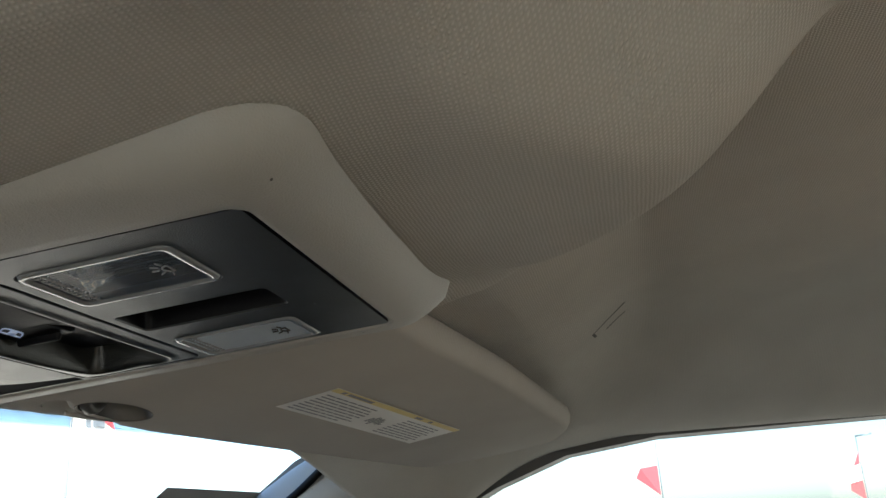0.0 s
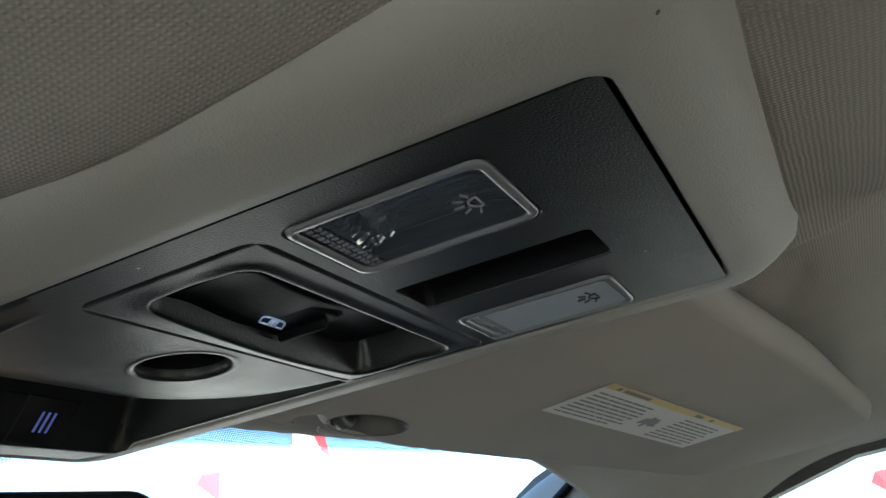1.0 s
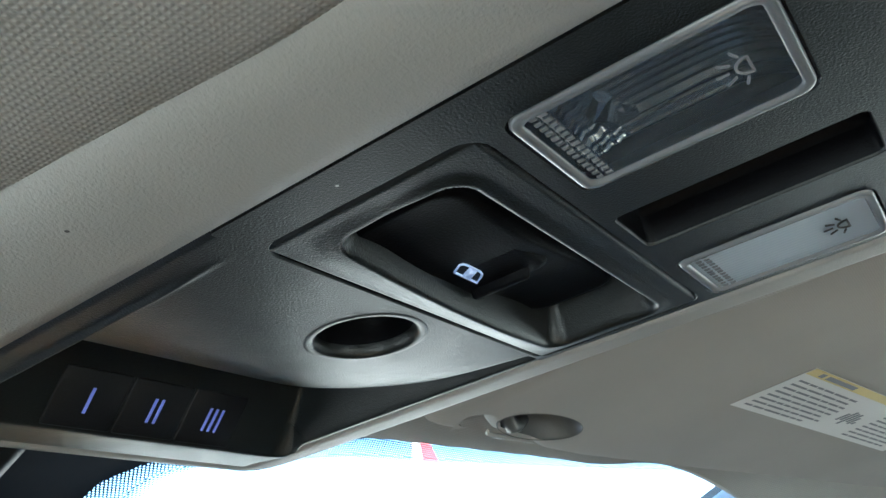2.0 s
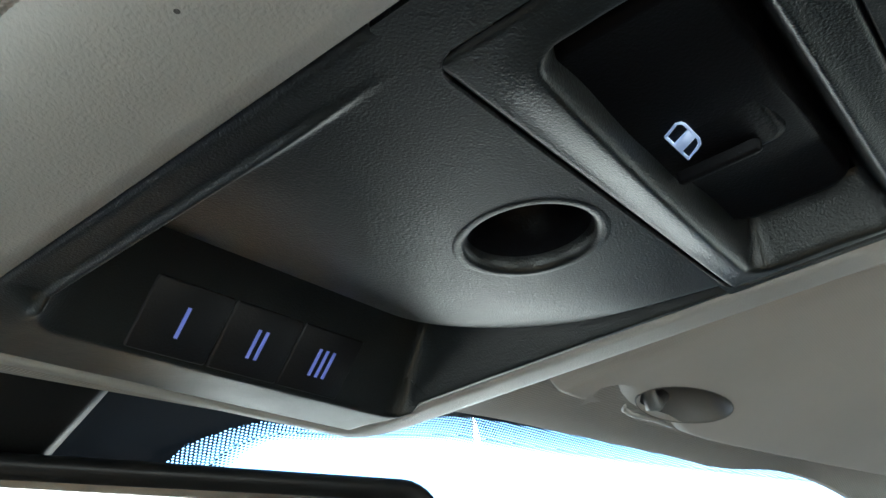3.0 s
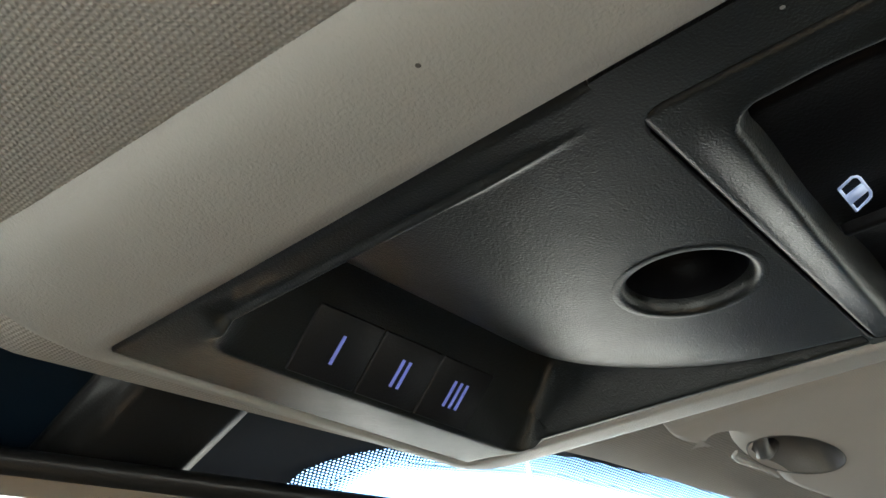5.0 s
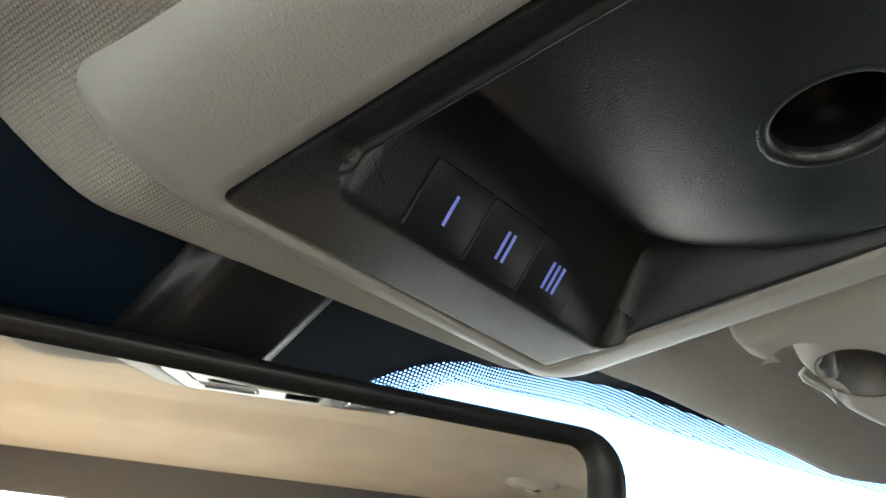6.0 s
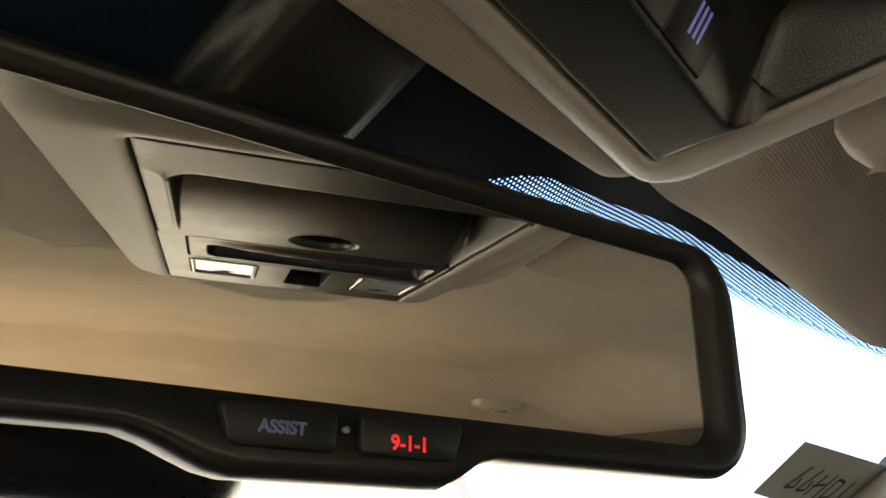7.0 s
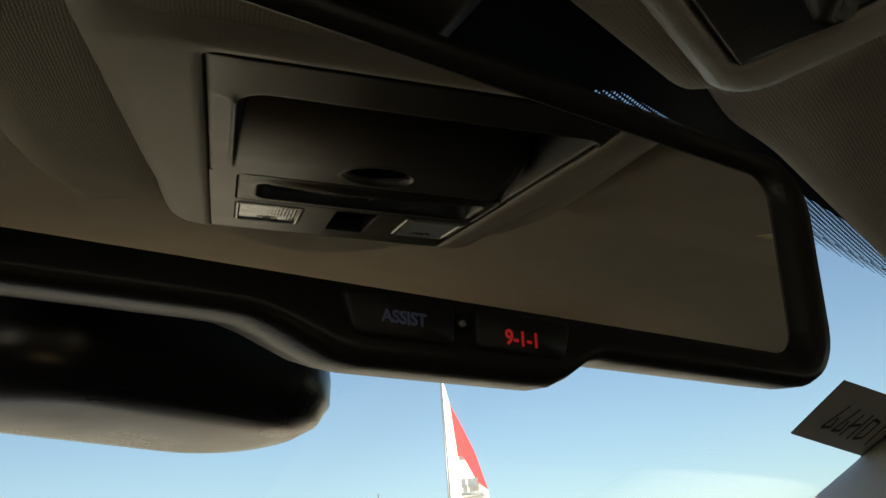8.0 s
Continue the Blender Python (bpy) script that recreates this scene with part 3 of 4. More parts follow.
def recess_depth(x, v):
    """How far a point lies inside the scooped recess, whose front edge runs slightly askew."""
    askew = 0.036 * (x + 0.045) * smooth_step(0.100, 0.128, v)
    return -rect_distance(x, v - askew, -0.0450, 0.0660, 0.0932, 0.1280, 0.007)


def switch_frame_height(x, v):
    """Flat rim, a brow that hangs along the front of the recess, and the scoop."""
    d = recess_depth(x, v)
    middle = max(0.0, 1 - ((x - 0.010) / 0.062) ** 2)
    brow = 0.0030 * middle * smooth_step(-0.0085, 0.0005, d) * smooth_step(0.105, 0.122, v)
    rear = 0.0008 * smooth_step(-0.004, 0.0005, d) * smooth_step(0.115, 0.100, v)
    edge = min(x - SW[0], SW[1] - x, v - SW[2], SW[3] - v)
    round_off = 0.0010 * (1 - smooth_step(0.0, 0.0012, edge)) ** 2
    return -brow - rear + round_off + 0.0150 * smooth_step(-0.0004, 0.0062, d) ** 1.2


bm = field([SW[0] + 0.0002] + steps(SW[0] + 0.0006, SW[1] - 0.0006, 0.0008) + [SW[1] - 0.0002], [SW[2]] + steps(SW[2] + 0.0005, SW[3] - 0.0005, 0.0006) + [SW[3]], switch_frame_height)
for f in list(bm.faces):
    c = f.calc_center_median()
    if recess_depth(c.x, c.y) > 0.0068:
        bm.faces.remove(f)
loft(bm, [[(x, y, w) for x, y in round_rect(SW[0], SW[1], SW[2], SW[3], 0.0050, 6)] for w in (0.0012, 0.006)])
bmesh.ops.recalc_face_normals(bm, faces=bm.faces)
switch_bezel = part("switch_bezel", bm, BEZEL, console, "dark grained frame with a scooped recess")


def rocker_height(x, v):
    """The rocker's face: raised to the left, dipping across the middle to a low right half, rounded down all round."""
    h = 0.0026 + 0.0050 * smooth_step(-0.010, 0.045, x) + 0.0012 * math.exp(-(((x + 0.030) / 0.012) ** 2))
    edge = -rect_distance(x, v, -0.0415, 0.0555, 0.0970, 0.1325, 0.010)
    return h + 0.010 * (1 - smooth_step(0.0, 0.0045, edge)) ** 2


rocker = part("window_switch", field(steps(-0.046, 0.0615, 0.0012), steps(0.092, 0.1335, 0.0012), rocker_height), BLACK, switch_bezel, "black rocker switch")
part("rocker_key", lofted([(-0.016, 0.016, 0.1030, 0.1315, 0.004, 0.008), (-0.015, 0.015, 0.1040, 0.1305, 0.004, 0.0036), (-0.0135, 0.0135, 0.1055, 0.1290, 0.004, 0.0029)], 5, cap_last=True), BLACK, rocker)
part("key_ridge", lofted([(0.0098, 0.0128, 0.1090, 0.1270, 0.0012, 0.0036), (0.0101, 0.0125, 0.1093, 0.1267, 0.0012, 0.0010), (0.0107, 0.0119, 0.1099, 0.1261, 0.0005, 0.0005)], 3, cap_last=True), BLACK, rocker)
bm = bmesh.new()
ic = Vector((-0.0004, 0.1200, 0.0026))
outline = [ic + Vector((x, y, 0)) for x, y in ((-0.0037, 0.0021), (-0.0062, -0.0012), (-0.0058, -0.0019), (-0.0048, -0.0022), (0.0018, -0.0022), (0.0034, -0.0017), (0.0048, -0.0004), (0.0068, 0.0021), (-0.0037, 0.0021))]
tube(bm, outline, 0.00034, 5)
corners = [ic + Vector(p) for p in ((-0.0026, -0.0022, -0.0003), (0.0004, -0.0022, -0.0003), (0.0032, 0.0021, -0.0003), (0.0000, 0.0021, -0.0003))]
loft(bm, [corners, [c + Vector((0, 0, 0.0006)) for c in corners]], True, True)
part("window_symbol", bm, WHITE_GLOW, rocker, "white lit sliding window symbol")

# three buttons on the pocket's front wall
WALL = math.atan(SLOPE)
for k in range(3):
    u = -0.0195 + 0.0243 * k
    at = Matrix.Translation((u, FRONT - 0.0072, 0.0053)) @ Matrix.Rotation(-WALL, 4, "X")
    bm = lofted([(-0.0119, 0.0119, -0.0102, 0.0096, 0.0008, 0.002), (-0.0119, 0.0119, -0.0102, 0.0096, 0.0008, -0.0001), (-0.0115, 0.0115, -0.0098, 0.0092, 0.0008, -0.0005)], 3, cap_last=True)
    bm.transform(at)
    button = part("programmable_button", bm, BUTTON, console, "black button with blue lit strokes")
    for j in range(k + 1):
        bm = boxed(-0.0005, 0.0005, -0.0043, 0.0043, -0.0008, -0.0003)
        bm.transform(at @ Matrix.Translation(((j - k / 2) * 0.0027, 0, 0)))
        part("stroke", bm, BLUE_GLOW, button, smooth=False)


# ---- sun visors ----
VISOR = [(0.134, 0.230), (0.140, 0.030), (0.335, -0.011), (0.54, -0.042), (0.590, -0.02), (0.592, 0.05), (0.572, 0.114), (0.457, 0.151), (0.344, 0.1885), (0.250, 0.2185), (0.2200, 0.2242), (0.2065, 0.2212), (0.196, 0.2214), (0.184, 0.2242), (0.1715, 0.2235), (0.1655, 0.2195), (0.1600, 0.2165), (0.1565, 0.2195), (0.1620, 0.2265), (0.1655, 0.2318), (0.150, 0.2372), (0.138, 0.237)]
BOWL = (0.1935, 0.2043, 0.0272, 0.0138, radians(-13))


def bowl_ring(side, k, lift, shift=0.0, n=32):
    """An oval ring of the hollow at the scale k, moved along its length, raised into the visor."""
    cx, cy, a, b, turn = BOWL
    out = []
    for j in range(n):
        t = 2 * math.pi * j / n
        p, q = a * k * math.cos(t) + shift, b * k * math.sin(t)
        x, y = cx + p * math.cos(turn) - q * math.sin(turn), cy + p * math.sin(turn) + q * math.cos(turn)
        out.append((side * x, y, visor_z(x, y) + lift))
    return out


def visor_z(x, y):
    return 1.7059 - 0.1454 * (y - 0.0853) - 0.0947 * (x - 0.2511)


def rounded(points, r, n=5):
    """The polygon with its corners rounded."""
    out = []
    for k, p in enumerate(points):
        p, a, b = Vector(p), Vector(points[k - 1]), Vector(points[(k + 1) % len(points)])
        d0, d1 = (a - p), (b - p)
        c = min(r, d0.length * 0.45, d1.length * 0.45)
        s, e = p + d0.normalized() * c, p + d1.normalized() * c
        for t in range(n + 1):
            t /= n
            out.append(s * (1 - t) ** 2 + p * 2 * t * (1 - t) + e * t * t)
    return out


def inward(ring, p):
    """The unit way into a counter-clockwise or clockwise outline at one of its points."""
    k = ring.index(p)
    way = ring[(k + 1) % len(ring)] - ring[k - 1]
    if way.length < 1e-9:
        way = ring[(k + 2) % len(ring)] - ring[k - 2]
    area = sum(a.x * b.y - b.x * a.y for a, b in zip(ring, ring[1:] + ring[:1]))
    side = 1 if area > 0 else -1
    return Vector((-way.y, way.x)).normalized() * side


def build_visor(side):
    ring = rounded(VISOR, 0.022)
    ring = [p for k, p in enumerate(ring) if (p - ring[k - 1]).length > 1e-5]
    bm = bmesh.new()
    loops = []
    for inset, lift in ((0.006, 0.020), (0.0015, 0.017), (0.0, 0.011), (0.0012, 0.006), (0.0035, 0.002), (0.006, 0.0005), (0.008, 0.0)):
        loop = []
        for p in ring:
            q = p + inward(ring, p) * inset
            loop.append((side * q.x, q.y, visor_z(q.x, q.y) + lift))
        loops.append(loop)
    rings = loft(bm, loops, True, False)
    rim = [bm.verts.new(p) for p in bowl_ring(side, 1.0, 0.0)]
    edges = [bm.edges.get((r[k], r[(k + 1) % len(r)])) or bm.edges.new((r[k], r[(k + 1) % len(r)])) for r in (rings[-1], rim) for k in range(len(r))]
    bmesh.ops.triangle_fill(bm, use_beauty=True, edges=edges, normal=(0.09, 0.14, 1.0))
    bmesh.ops.recalc_face_normals(bm, faces=bm.faces)
    visor = tagged(sharp(link("sun_visor", bm, VISOR_CLOTH), 60), "tan cloth sun visor folded up against the headliner", "sun visor", "sun visors")
    bm = bmesh.new()
    loft(bm, [bowl_ring(side, k, lift, shift) for k, lift, shift in ((1.02, 0.0004, 0.0), (1.0, -0.0003, 0.0), (0.975, 0.0004, 0.0), (0.94, 0.0040, -0.0006), (0.86, 0.0090, -0.0022), (0.74, 0.0130, -0.0050), (0.62, 0.0150, -0.0080))])
    bmesh.ops.recalc_face_normals(bm, faces=bm.faces)
    hollow = part("hollow", bm, CLIP, visor, "moulded grey plastic hollow for the clip")
    # bottom coloured black and set off-centre, for the shade inside the hollow
    bm = bmesh.new()
    loft(bm, [bowl_ring(side, k, lift, -0.0080) for k, lift in ((0.63, 0.0149), (0.58, 0.0162), (0.52, 0.0170))], False, True)
    part("hollow_shade", bm, BLACK, hollow, "black bottom painted for the shade in the hollow")
    return visor


visor = build_visor(1)
visor["label"] = "tan cloth sun visor with white warning label, folded up"
build_visor(-1)

# warning label on the visor
A, B, D = Vector((0.2567, 0.1305, 0)), Vector((0.2511, 0.0853, 0)), Vector((0.4452, 0.0912, 0))
right, ahead = (D - A), (A - B)


def on_label(u, v, lift):
    p = B + right * u + ahead * v
    return Vector((p.x, p.y, visor_z(p.x, p.y) - lift))


def strip(bm, u0, u1, v0, v1, lift):
    bm.faces.new([bm.verts.new(on_label(u, v, lift)) for u, v in ((u0, v0), (u0, v1), (u1, v1), (u1, v0))])


bm = bmesh.new()
strip(bm, 0, 1, 0, 1, 0.0006)
label = part("warning_label", bm, PAPER, visor, "white paper warning label with small print", smooth=False)
bm = bmesh.new()
strip(bm, 0.0, 1, 0.0, 0.13, 0.0009)
part("yellow_heading", bm, YELLOW, label, smooth=False)
rng = random.Random(4)
bm = bmesh.new()
for k in range(8):
    v = 0.24 + 0.09 * k
    for u0, u1 in ((0.03, 0.36 + 0.06 * rng.random()), (0.62, 0.90 + 0.06 * rng.random())):
        u = u0
        while u < u1 - 0.02:
            e = min(u1, u + 0.03 + 0.06 * rng.random())
            strip(bm, u, e, v, v + 0.034, 0.0009)
            u = e + 0.006
for u0, u1 in ((0.05, 0.075), (0.09, 0.26), (0.60, 0.66), (0.72, 0.75)):
    strip(bm, u0, u1, 0.03, 0.10, 0.0012)
for k in range(6):
    strip(bm, 0.45 + 0.020 * k, 0.465 + 0.020 * k, 0.40 + 0.2 * rng.random(), 0.64 + 0.14 * rng.random(), 0.0009)
part("print", bm, INK, label, smooth=False)

# visor clip in the hollow
clip = tagged(empty("visor_clip", Matrix.Translation((0.186, 0.215, visor_z(0.186, 0.215)))), "tan plastic visor clip in the visor's hollow", "clip")
bm = bmesh.new()
tube(bm, [(-0.014, -0.0045, 0.0080), (-0.009, -0.0020, 0.0045), (-0.002, 0.0005, 0.0030), (0.005, 0.0010, 0.0040), (0.010, -0.0010, 0.0080)], [0.0030, 0.0036, 0.0040, 0.0038, 0.0026], 12)
part("clip_pin", bm, CLIP, clip, "dull grey-brown pin")
bm = bmesh.new()
tube(bm, [(-0.0170, 0.0045, -0.0002), (-0.0120, 0.0078, -0.0006), (-0.0050, 0.0086, -0.0008), (0.0040, 0.0072, -0.0008), (0.0130, 0.0062, -0.0007), (0.0230, 0.0066, -0.0006), (0.0340, 0.0080, -0.0003)], [0.0006, 0.0011, 0.0013, 0.0013, 0.0013, 0.0012, 0.0006], 10)
part("clip_lip", bm, TAN, clip)

# ---- rear-view mirror ----
N = Vector((-0.32995, -0.93889, -0.09806)).normalized()
EX = Vector((0.94344, -0.33155, 0.0)).normalized()
EY = N.cross(EX)
ORIGIN = Vector((-0.01217, 0.33796, 1.59049))
M = Matrix((EX, EY, N)).transposed().to_4x4()
M.translation = ORIGIN
mirror = tagged(empty("rear_view_mirror", M), "black framed rear-view mirror with call buttons under its glass", "mirror")


def mirror_ring(x0, x1, y0, y1, r, w, drop=0.0):
    """The frame's outline: a rounded rectangle whose middle drops below for the buttons."""
    pts = []
    corner = round_rect(x0, x1, y0, y1, r, 8)
    top, bottom = corner[:18], corner[18:]
    pts += [(x, y) for x, y in top]
    pts += [(x, y) for x, y in bottom[:9]]
    for k in range(33):
        u = -0.09 + 0.18 * k / 32
        d = smooth_step(-0.042, -0.016, u) * (1 - smooth_step(0.033, 0.050, u))
        pts.append((u, y0 - drop * d))
    pts += bottom[9:]
    return [(x, y, w) for x, y in pts]


bm = bmesh.new()
loft(bm, [mirror_ring(*spec) for spec in (
    (-0.118, 0.126, 0.016, 0.066, 0.014, -0.034, 0.004),
    (-0.141, 0.146, 0.005, 0.0745, 0.018, -0.020, 0.0075), (-0.146, 0.1515, 0.0022, 0.0770, 0.020, -0.008, 0.0078), (-0.146, 0.1520, 0.0019, 0.0772, 0.020, 0.000, 0.0078),
    (-0.1435, 0.1492, 0.0030, 0.0756, 0.018, 0.0036, 0.0076), (-0.1400, 0.1455, 0.0050, 0.0730, 0.015, 0.0040, 0.0065), (-0.1325, 0.1340, 0.0108, 0.0696, 0.009, 0.0015, 0.0), (-0.1315, 0.1330, 0.0115, 0.0690, 0.009, -0.0002, 0.0))], True)
bmesh.ops.recalc_face_normals(bm, faces=bm.faces)
part("mirror_frame", bm, MIRROR_BACK, mirror, "black plastic mirror frame")
bm = bmesh.new()
bm.faces.new([bm.verts.new((x, y, 0.0002)) for x, y in round_rect(-0.1325, 0.1340, 0.0108, 0.0698, 0.009, 8)])
part("mirror_glass", bm, MIRROR, mirror, "silvered mirror glass", smooth=False)
for u0, u1, word in ((-0.0219, 0.0048, "ASSIST"), (0.0106, 0.0384, "9-1-1")):
    slant = (0.0026, 0.0) if word == "ASSIST" else (0.0, -0.0026)
    key_bm = lofted([(u0, u1, 0.0000, 0.0090, 0.0018, 0.001), (u0, u1, 0.0000, 0.0090, 0.0018, 0.0042), (u0 + 0.0006, u1 - 0.0006, 0.0006, 0.0084, 0.0015, 0.0048)], 4, cap_last=True)
    for v in key_bm.verts:
        v.co.x += slant[0 if v.co.x < (u0 + u1) / 2 else 1] * (1 - v.co.y / 0.009)
    key = part("call_button", key_bm, BUTTON, mirror, "dark grey call button")
    text = bpy.data.curves.new("word", "FONT")
    text.body, text.size, text.align_x, text.align_y, text.extrude, text.offset = word, 0.0037 if word == "ASSIST" else 0.0047, "CENTER", "CENTER", 0.0001, 0.00012
    word_ob = new("word", text)
    word_ob.parent = key
    word_ob.location = ((u0 + u1) / 2 + (0.0004 if word == "ASSIST" else -0.0016), 0.0042 if word == "ASSIST" else 0.0032, 0.0051)
    text.materials.append(DIM_INK if word == "ASSIST" else RED_GLOW)
bm = bmesh.new()
tube(bm, [(0.0071, 0.0052, 0.003), (0.0071, 0.0052, 0.0046)], 0.0008, 8)
part("indicator", bm, RIM, mirror)

# cable cover and sensor housing behind the mirror
stem = tagged(empty("mirror_mount"), "black plastic mirror mount with cable cover on the windshield", "mirror mount")
bm = bmesh.new()
loft(bm, [[on_glass(-0.0215 + x * k, -0.03 + s * 0.13, lift) for x, s in ((-0.0255, 0), (0.0255, 0), (0.0255, 1), (-0.0255, 1))] for k, lift in ((1.0, 0.0), (1.0, 0.004), (0.9, 0.0052), (0.82, 0.011), (0.6, 0.013))], False, True)
bmesh.ops.recalc_face_normals(bm, faces=bm.faces)
part("cable_cover", bm, MIRROR_BACK, stem)
bm = bmesh.new()
tube(bm, [on_glass(-0.02, 0.075, 0.01), ORIGIN + EY * 0.04 - N * 0.025], 0.011, 12)
part("arm", bm, BLACK, stem)
housing = lofted([(-0.066, 0.014, 0.412, 0.446, 0.015, 1.5780), (-0.074, 0.022, 0.405, 0.452, 0.021, 1.5790), (-0.0795, 0.028, 0.4005, 0.456, 0.025, 1.5820), (-0.0825, 0.0312, 0.3975, 0.458, 0.027, 1.5870), (-0.083, 0.032, 0.397, 0.458, 0.028, 1.594), (-0.081, 0.0305, 0.398, 0.456, 0.027, 1.612), (-0.076, 0.026, 0.402, 0.452, 0.024, 1.66)], 12, True, True)
sensor = tagged(empty("sensor_housing"), "black rounded sensor housing behind the mirror", "sensor housing")
bmesh.ops.translate(housing, vec=(0.007, 0.0, 0.010), verts=housing.verts)
part("cover", housing, SENSOR, sensor)
base = lofted([(-0.088, 0.037, 0.392, 0.475, 0.02, 1.612), (-0.090, 0.039, 0.390, 0.478, 0.02, 1.616), (-0.090, 0.039, 0.390, 0.478, 0.02, 1.66)], 8, True, True)
bmesh.ops.translate(base, vec=(0.007, 0.0, 0.010), verts=base.verts)
part("base", base, BLACK, sensor)

# paper tag on the windshield
PEN = material("black_pen", (0.01, 0.01, 0.012), 0.6)


def on_tag(u, v, lift):
    a, b, c, d = Vector((0.501, 0.066)), Vector((0.667, 0.060)), Vector((0.522, 0.1245)), Vector((0.698, 0.1275))
    p = (a * (1 - u) + b * u) * (1 - v) + (c * (1 - u) + d * u) * v
    return on_glass(p.x, p.y, lift)


bm = bmesh.new()
for lift in (0.002, 0.003):
    bm.faces.new([bm.verts.new(on_tag(u, v, lift)) for u, v in ((0, 0), (0, 1), (1, 1), (1, 0))])
tag = tagged(link("paper_tag", bm, TAG, smooth=False), "grey paper tag with handwriting taped to the windshield", "paper tag")
for u0, v0, u1, v1 in ((0.24, 0.30, 0.17, 0.74), (0.17, 0.74, 0.25, 0.70), (0.25, 0.70, 0.24, 0.52), (0.36, 0.30, 0.29, 0.74), (0.29, 0.74, 0.37, 0.70), (0.37, 0.70, 0.36, 0.52), (0.44, 0.36, 0.40, 0.78), (0.40, 0.60, 0.50, 0.52), (0.53, 0.32, 0.50, 0.80), (0.58, 0.38, 0.56, 0.76), (0.56, 0.76, 0.64, 0.70), (0.64, 0.70, 0.66, 0.40), (0.66, 0.40, 0.58, 0.38), (0.75, 0.34, 0.73, 0.80)):
    way = Vector((u1 - u0, (v1 - v0) * 0.35)).normalized()
    du, dv = -way.y * 0.009, way.x * 0.025
    bm = bmesh.new()
    bm.faces.new([bm.verts.new(on_tag(u, v, 0.0042)) for u, v in ((u0 - du, v0 - dv), (u0 + du, v0 + dv), (u1 + du, v1 + dv), (u1 - du, v1 - dv))])
    part("pen_stroke", bm, PEN, tag, smooth=False)
# embossed mark on the headliner
bm = bmesh.new()


def on_liner(x, y, lift):
    return Vector((x, y, liner(x, y) - lift))


def mark(x0, y0, x1, y1):
    side = Vector((y0 - y1, x1 - x0, 0)).normalized() * 0.0011
    bm.faces.new([bm.verts.new(on_liner(x, y, 0.0030)) for x, y in ((x0 - side.x, y0 - side.y), (x1 - side.x, y1 - side.y), (x1 + side.x, y1 + side.y), (x0 + side.x, y0 + side.y))])


mark(0.4465, -0.0710, 0.4122, -0.0997)
mark(0.4465, -0.0710, 0.4640, -0.0728)
for k in range(7):
    x, y = 0.4630 - 0.0027 * k, -0.0835 - 0.0024 * k
    mark(x - 0.0022, y - 0.0006, x + 0.0022, y + 0.0006)
tagged(link("embossed_mark", bm, DARK_INK, smooth=False), "small dark embossed lettering on the headliner", "marking")

# hook pad on the rear headliner
hook = tagged(empty("coat_hook", Matrix.Translation((0.470, -0.945, liner(0.470, -0.945)))), "small tan plastic coat hook on the rear headliner", "coat hook")
part("hook_base", lofted([(-0.052, 0.052, -0.020, 0.020, 0.018, 0.006), (-0.050, 0.050, -0.019, 0.019, 0.017, -0.006), (-0.044, 0.044, -0.015, 0.015, 0.013, -0.011), (-0.034, 0.034, -0.010, 0.010, 0.009, -0.013)], 6, cap_last=True), TAN, hook)
bm = bmesh.new()
tube(bm, [(-0.014, 0.0, -0.010), (-0.012, 0.004, -0.017), (0.0, 0.006, -0.019), (0.012, 0.004, -0.017), (0.014, 0.0, -0.010)], 0.0028, 8)
part("hook_bar", bm, TAN, hook)

# ---- passenger-side pillar ----
pillar = tagged(empty("door_pillar"), "pale grey windshield pillar trim with black rubber seal", "pillar", kind="structure")
bm = bmesh.new()
tube(bm, [(0.635, 0.12, 1.715), (0.645, 0.18, 1.690), (0.662, 0.26, 1.650), (0.69, 0.42, 1.560), (0.72, 0.80, 1.30)], [0.03, 0.042, 0.045, 0.045, 0.05], 20)
part("pillar_trim", bm, TAN, pillar)
bm = bmesh.new()
tube(bm, [(0.585, 0.205, 1.704), (0.600, 0.218, 1.692), (0.606, 0.232, 1.680), (0.618, 0.262, 1.660), (0.64, 0.33, 1.62), (0.69, 0.60, 1.44)], 0.0045, 10)
part("seal", bm, BLACK, pillar, "black rubber seal")

# ---- outside ----
POLE = worn("pole_steel", (0.16, 0.18, 0.21), 0.4, 30, 0.1, 0.1, 3.0, 0.5)
RED = worn("red_flag", (0.62, 0.045, 0.06), 0.8, 200, 0.2)
WHITE = worn("white_flag", (0.78, 0.78, 0.78), 0.8, 200, 0.2)


def flag_pole(azimuth, far, height, label):
    foot = Vector((math.sin(radians(azimuth)) * far, math.cos(radians(azimuth)) * far, 0))
    pole = tagged(empty("flag_pole", Matrix.Translation(foot) @ Matrix.Rotation(radians(-azimuth), 4, "Z")), label, "flag pole", "flag poles")
    bm = bmesh.new()
    tube(bm, [(0, 0, 0), (0, 0, height * 0.5), (0, 0, height)], [0.055, 0.045, 0.035], 10)
    part("pole", bm, POLE, pole)
    return pole


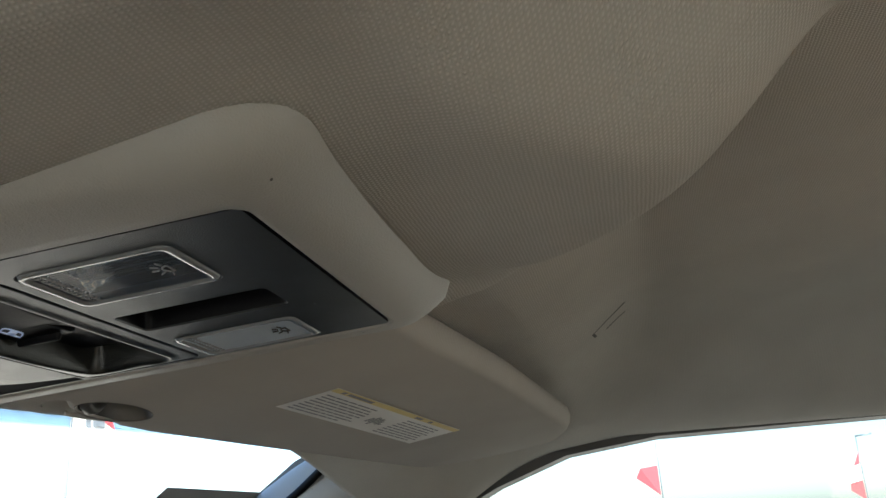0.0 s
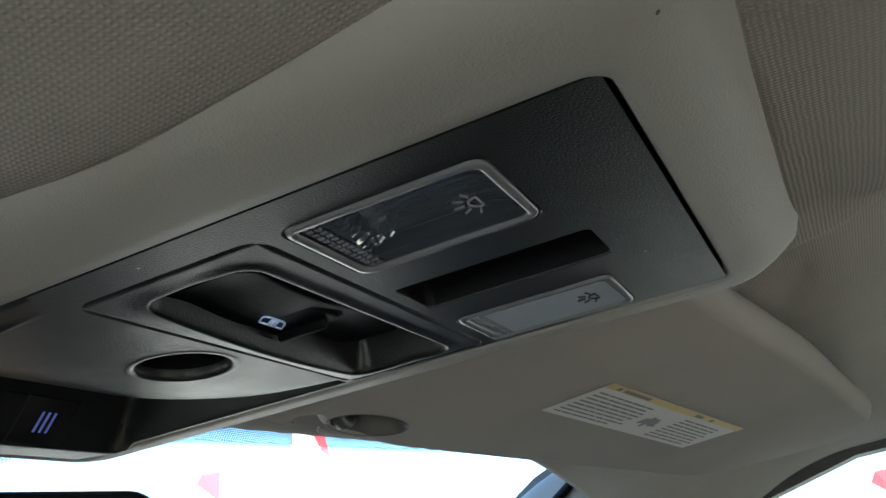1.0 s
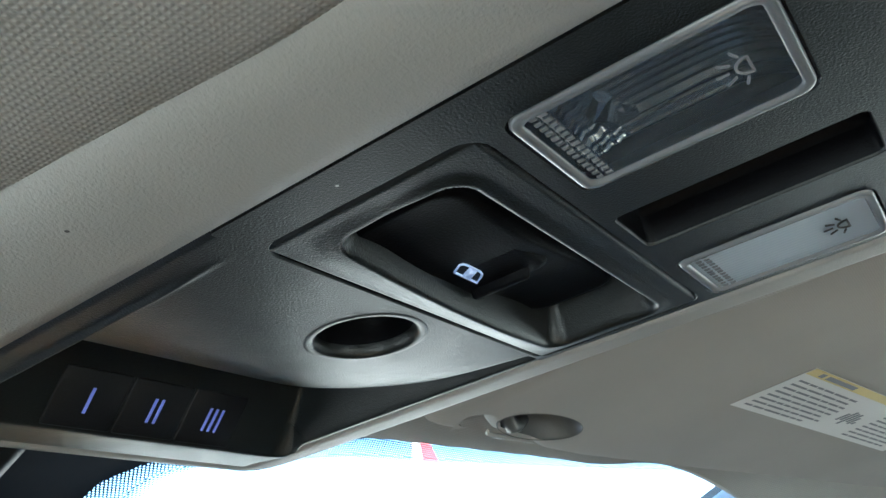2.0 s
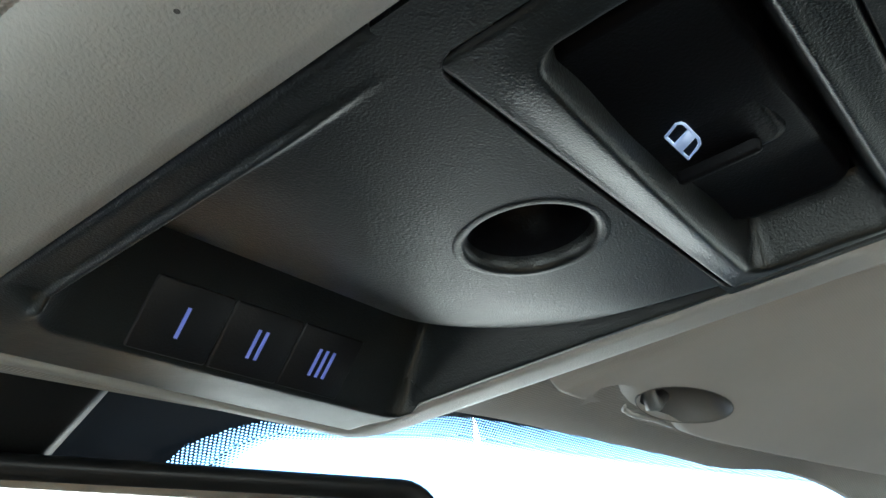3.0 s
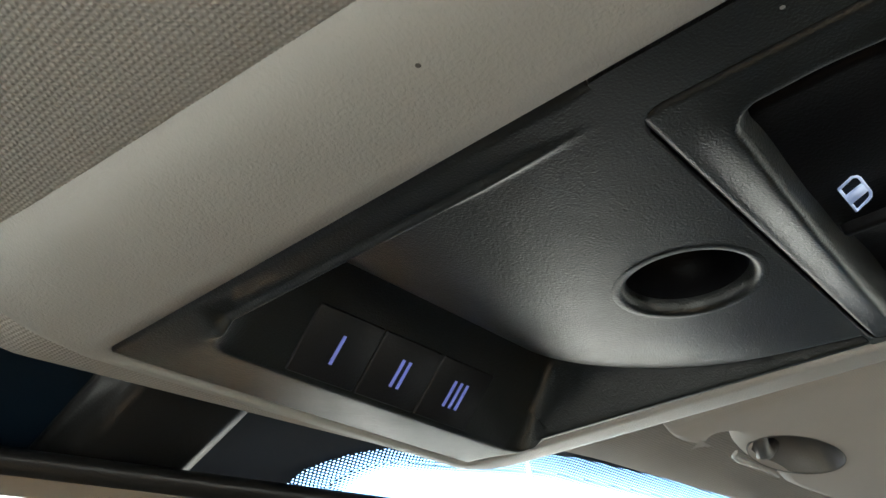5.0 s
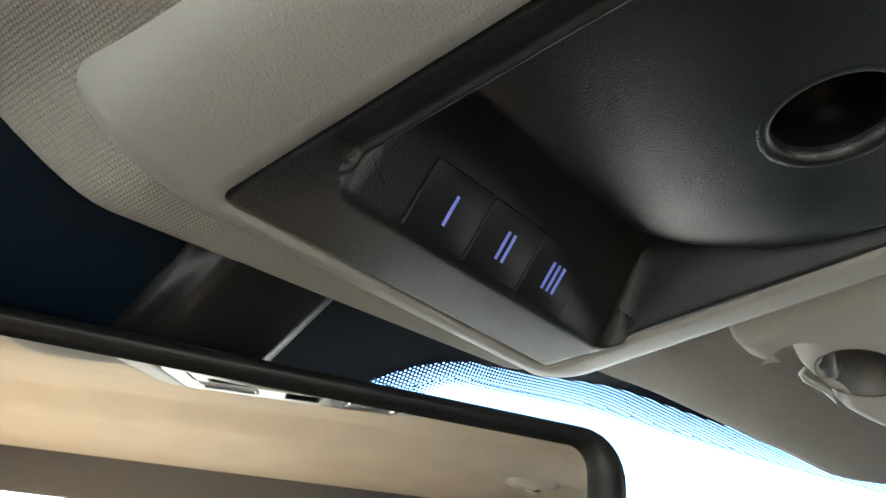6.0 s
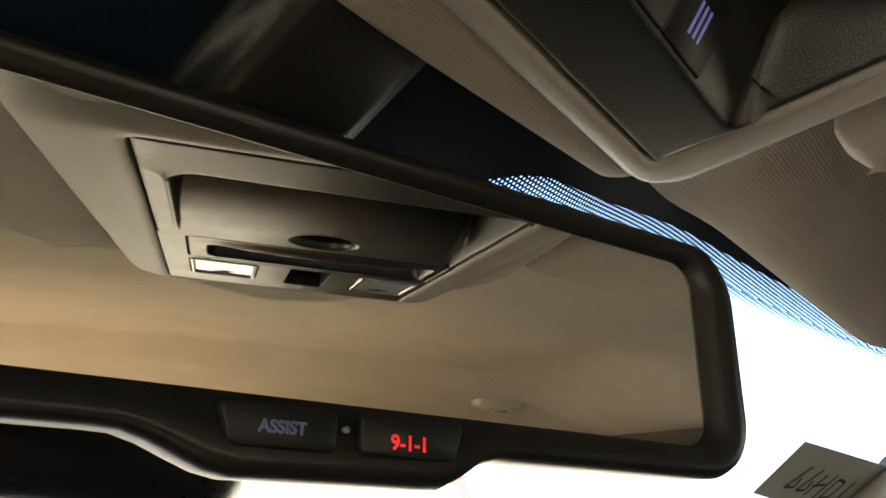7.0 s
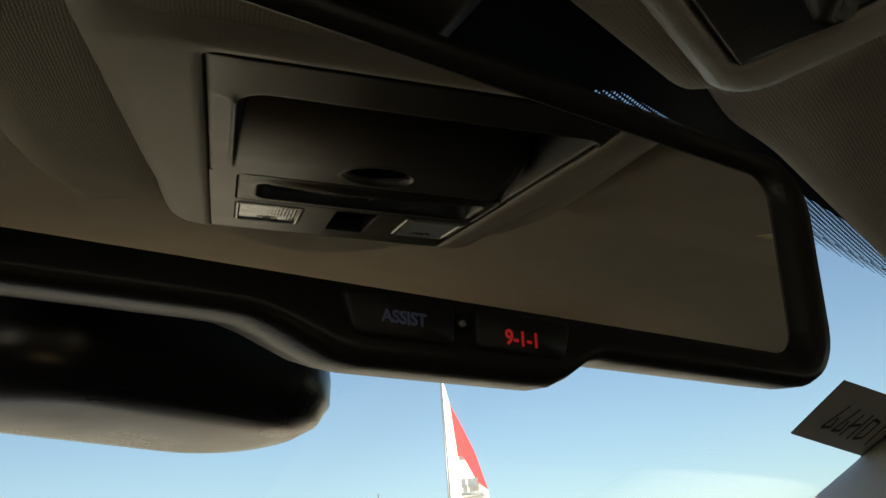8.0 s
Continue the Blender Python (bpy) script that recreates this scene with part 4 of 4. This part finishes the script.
def cloth(name, mat, pole, points, top, depth):
    """A flat hanging cloth with a slight wave, cut from a polygon of (across, below the top)."""
    bm = bmesh.new()
    verts = [bm.verts.new((x, depth + 0.12 * math.sin(2.2 * x + 0.9 * z), top + z)) for x, z in points]
    bm.faces.new(verts)
    part(name, bm, mat, pole, smooth=False)


near = flag_pole(54.0, 30, 9.25, "dark flag pole with red and white feather flag")
cloth("sail", WHITE, near, ((0.04, 0.0), (0.14, -0.25), (0.26, -0.90), (0.64, -1.75), (1.0, -2.63), (1.35, -3.95), (1.5, -5.5), (0.04, -5.5)), 9.2, 0.0)
cloth("red_panel", RED, near, ((0.26, -0.88), (0.64, -1.75), (1.0, -2.63), (1.35, -3.95), (1.0, -3.65), (0.61, -2.80), (0.40, -2.77)), 9.2, -0.04)
for x0, z, x1, z1 in ((0.44, -3.55, 0.60, -3.85), (0.66, -3.55, 1.02, -3.85), (0.42, -4.0, 1.2, -4.12)):
    cloth("lettering_bar", POLE, near, ((x0, z), (x1, z), (x1, z1), (x0, z1)), 9.2, -0.08)
for azimuth, far, height, top in ((49.6, 60, 9.2, 8.4), (91.7, 60, 8.0, 4.6)):
    pole = flag_pole(azimuth, far, height, "pale flag pole with a red banner")
    cloth("banner", RED, pole, ((-0.1, 0.0), (-1.25, -0.12), (-1.6, -0.75), (-1.0, -1.2), (-0.1, -1.95)), top, 0.0)
arm_pole = flag_pole(103.5, 70, 6.1, "flag pole with a bracket arm and red and white flag")
bm = bmesh.new()
tube(bm, [(0, 0, 6.05), (1.1, 0, 6.15)], 0.06, 8)
part("arm", bm, POLE, arm_pole)
cloth("red_tip", RED, arm_pole, ((-0.02, 0.0), (-0.5, -1.0), (-0.1, -0.9)), 4.95, 0.0)
cloth("white_middle", WHITE, arm_pole, ((-0.1, -0.9), (-0.5, -1.0), (-0.95, -2.2), (-0.1, -2.0)), 4.95, 0.0)
cloth("red_foot", RED, arm_pole, ((-0.1, -2.0), (-0.95, -2.2), (-1.0, -2.7), (-0.1, -3.4)), 4.95, 0.0)
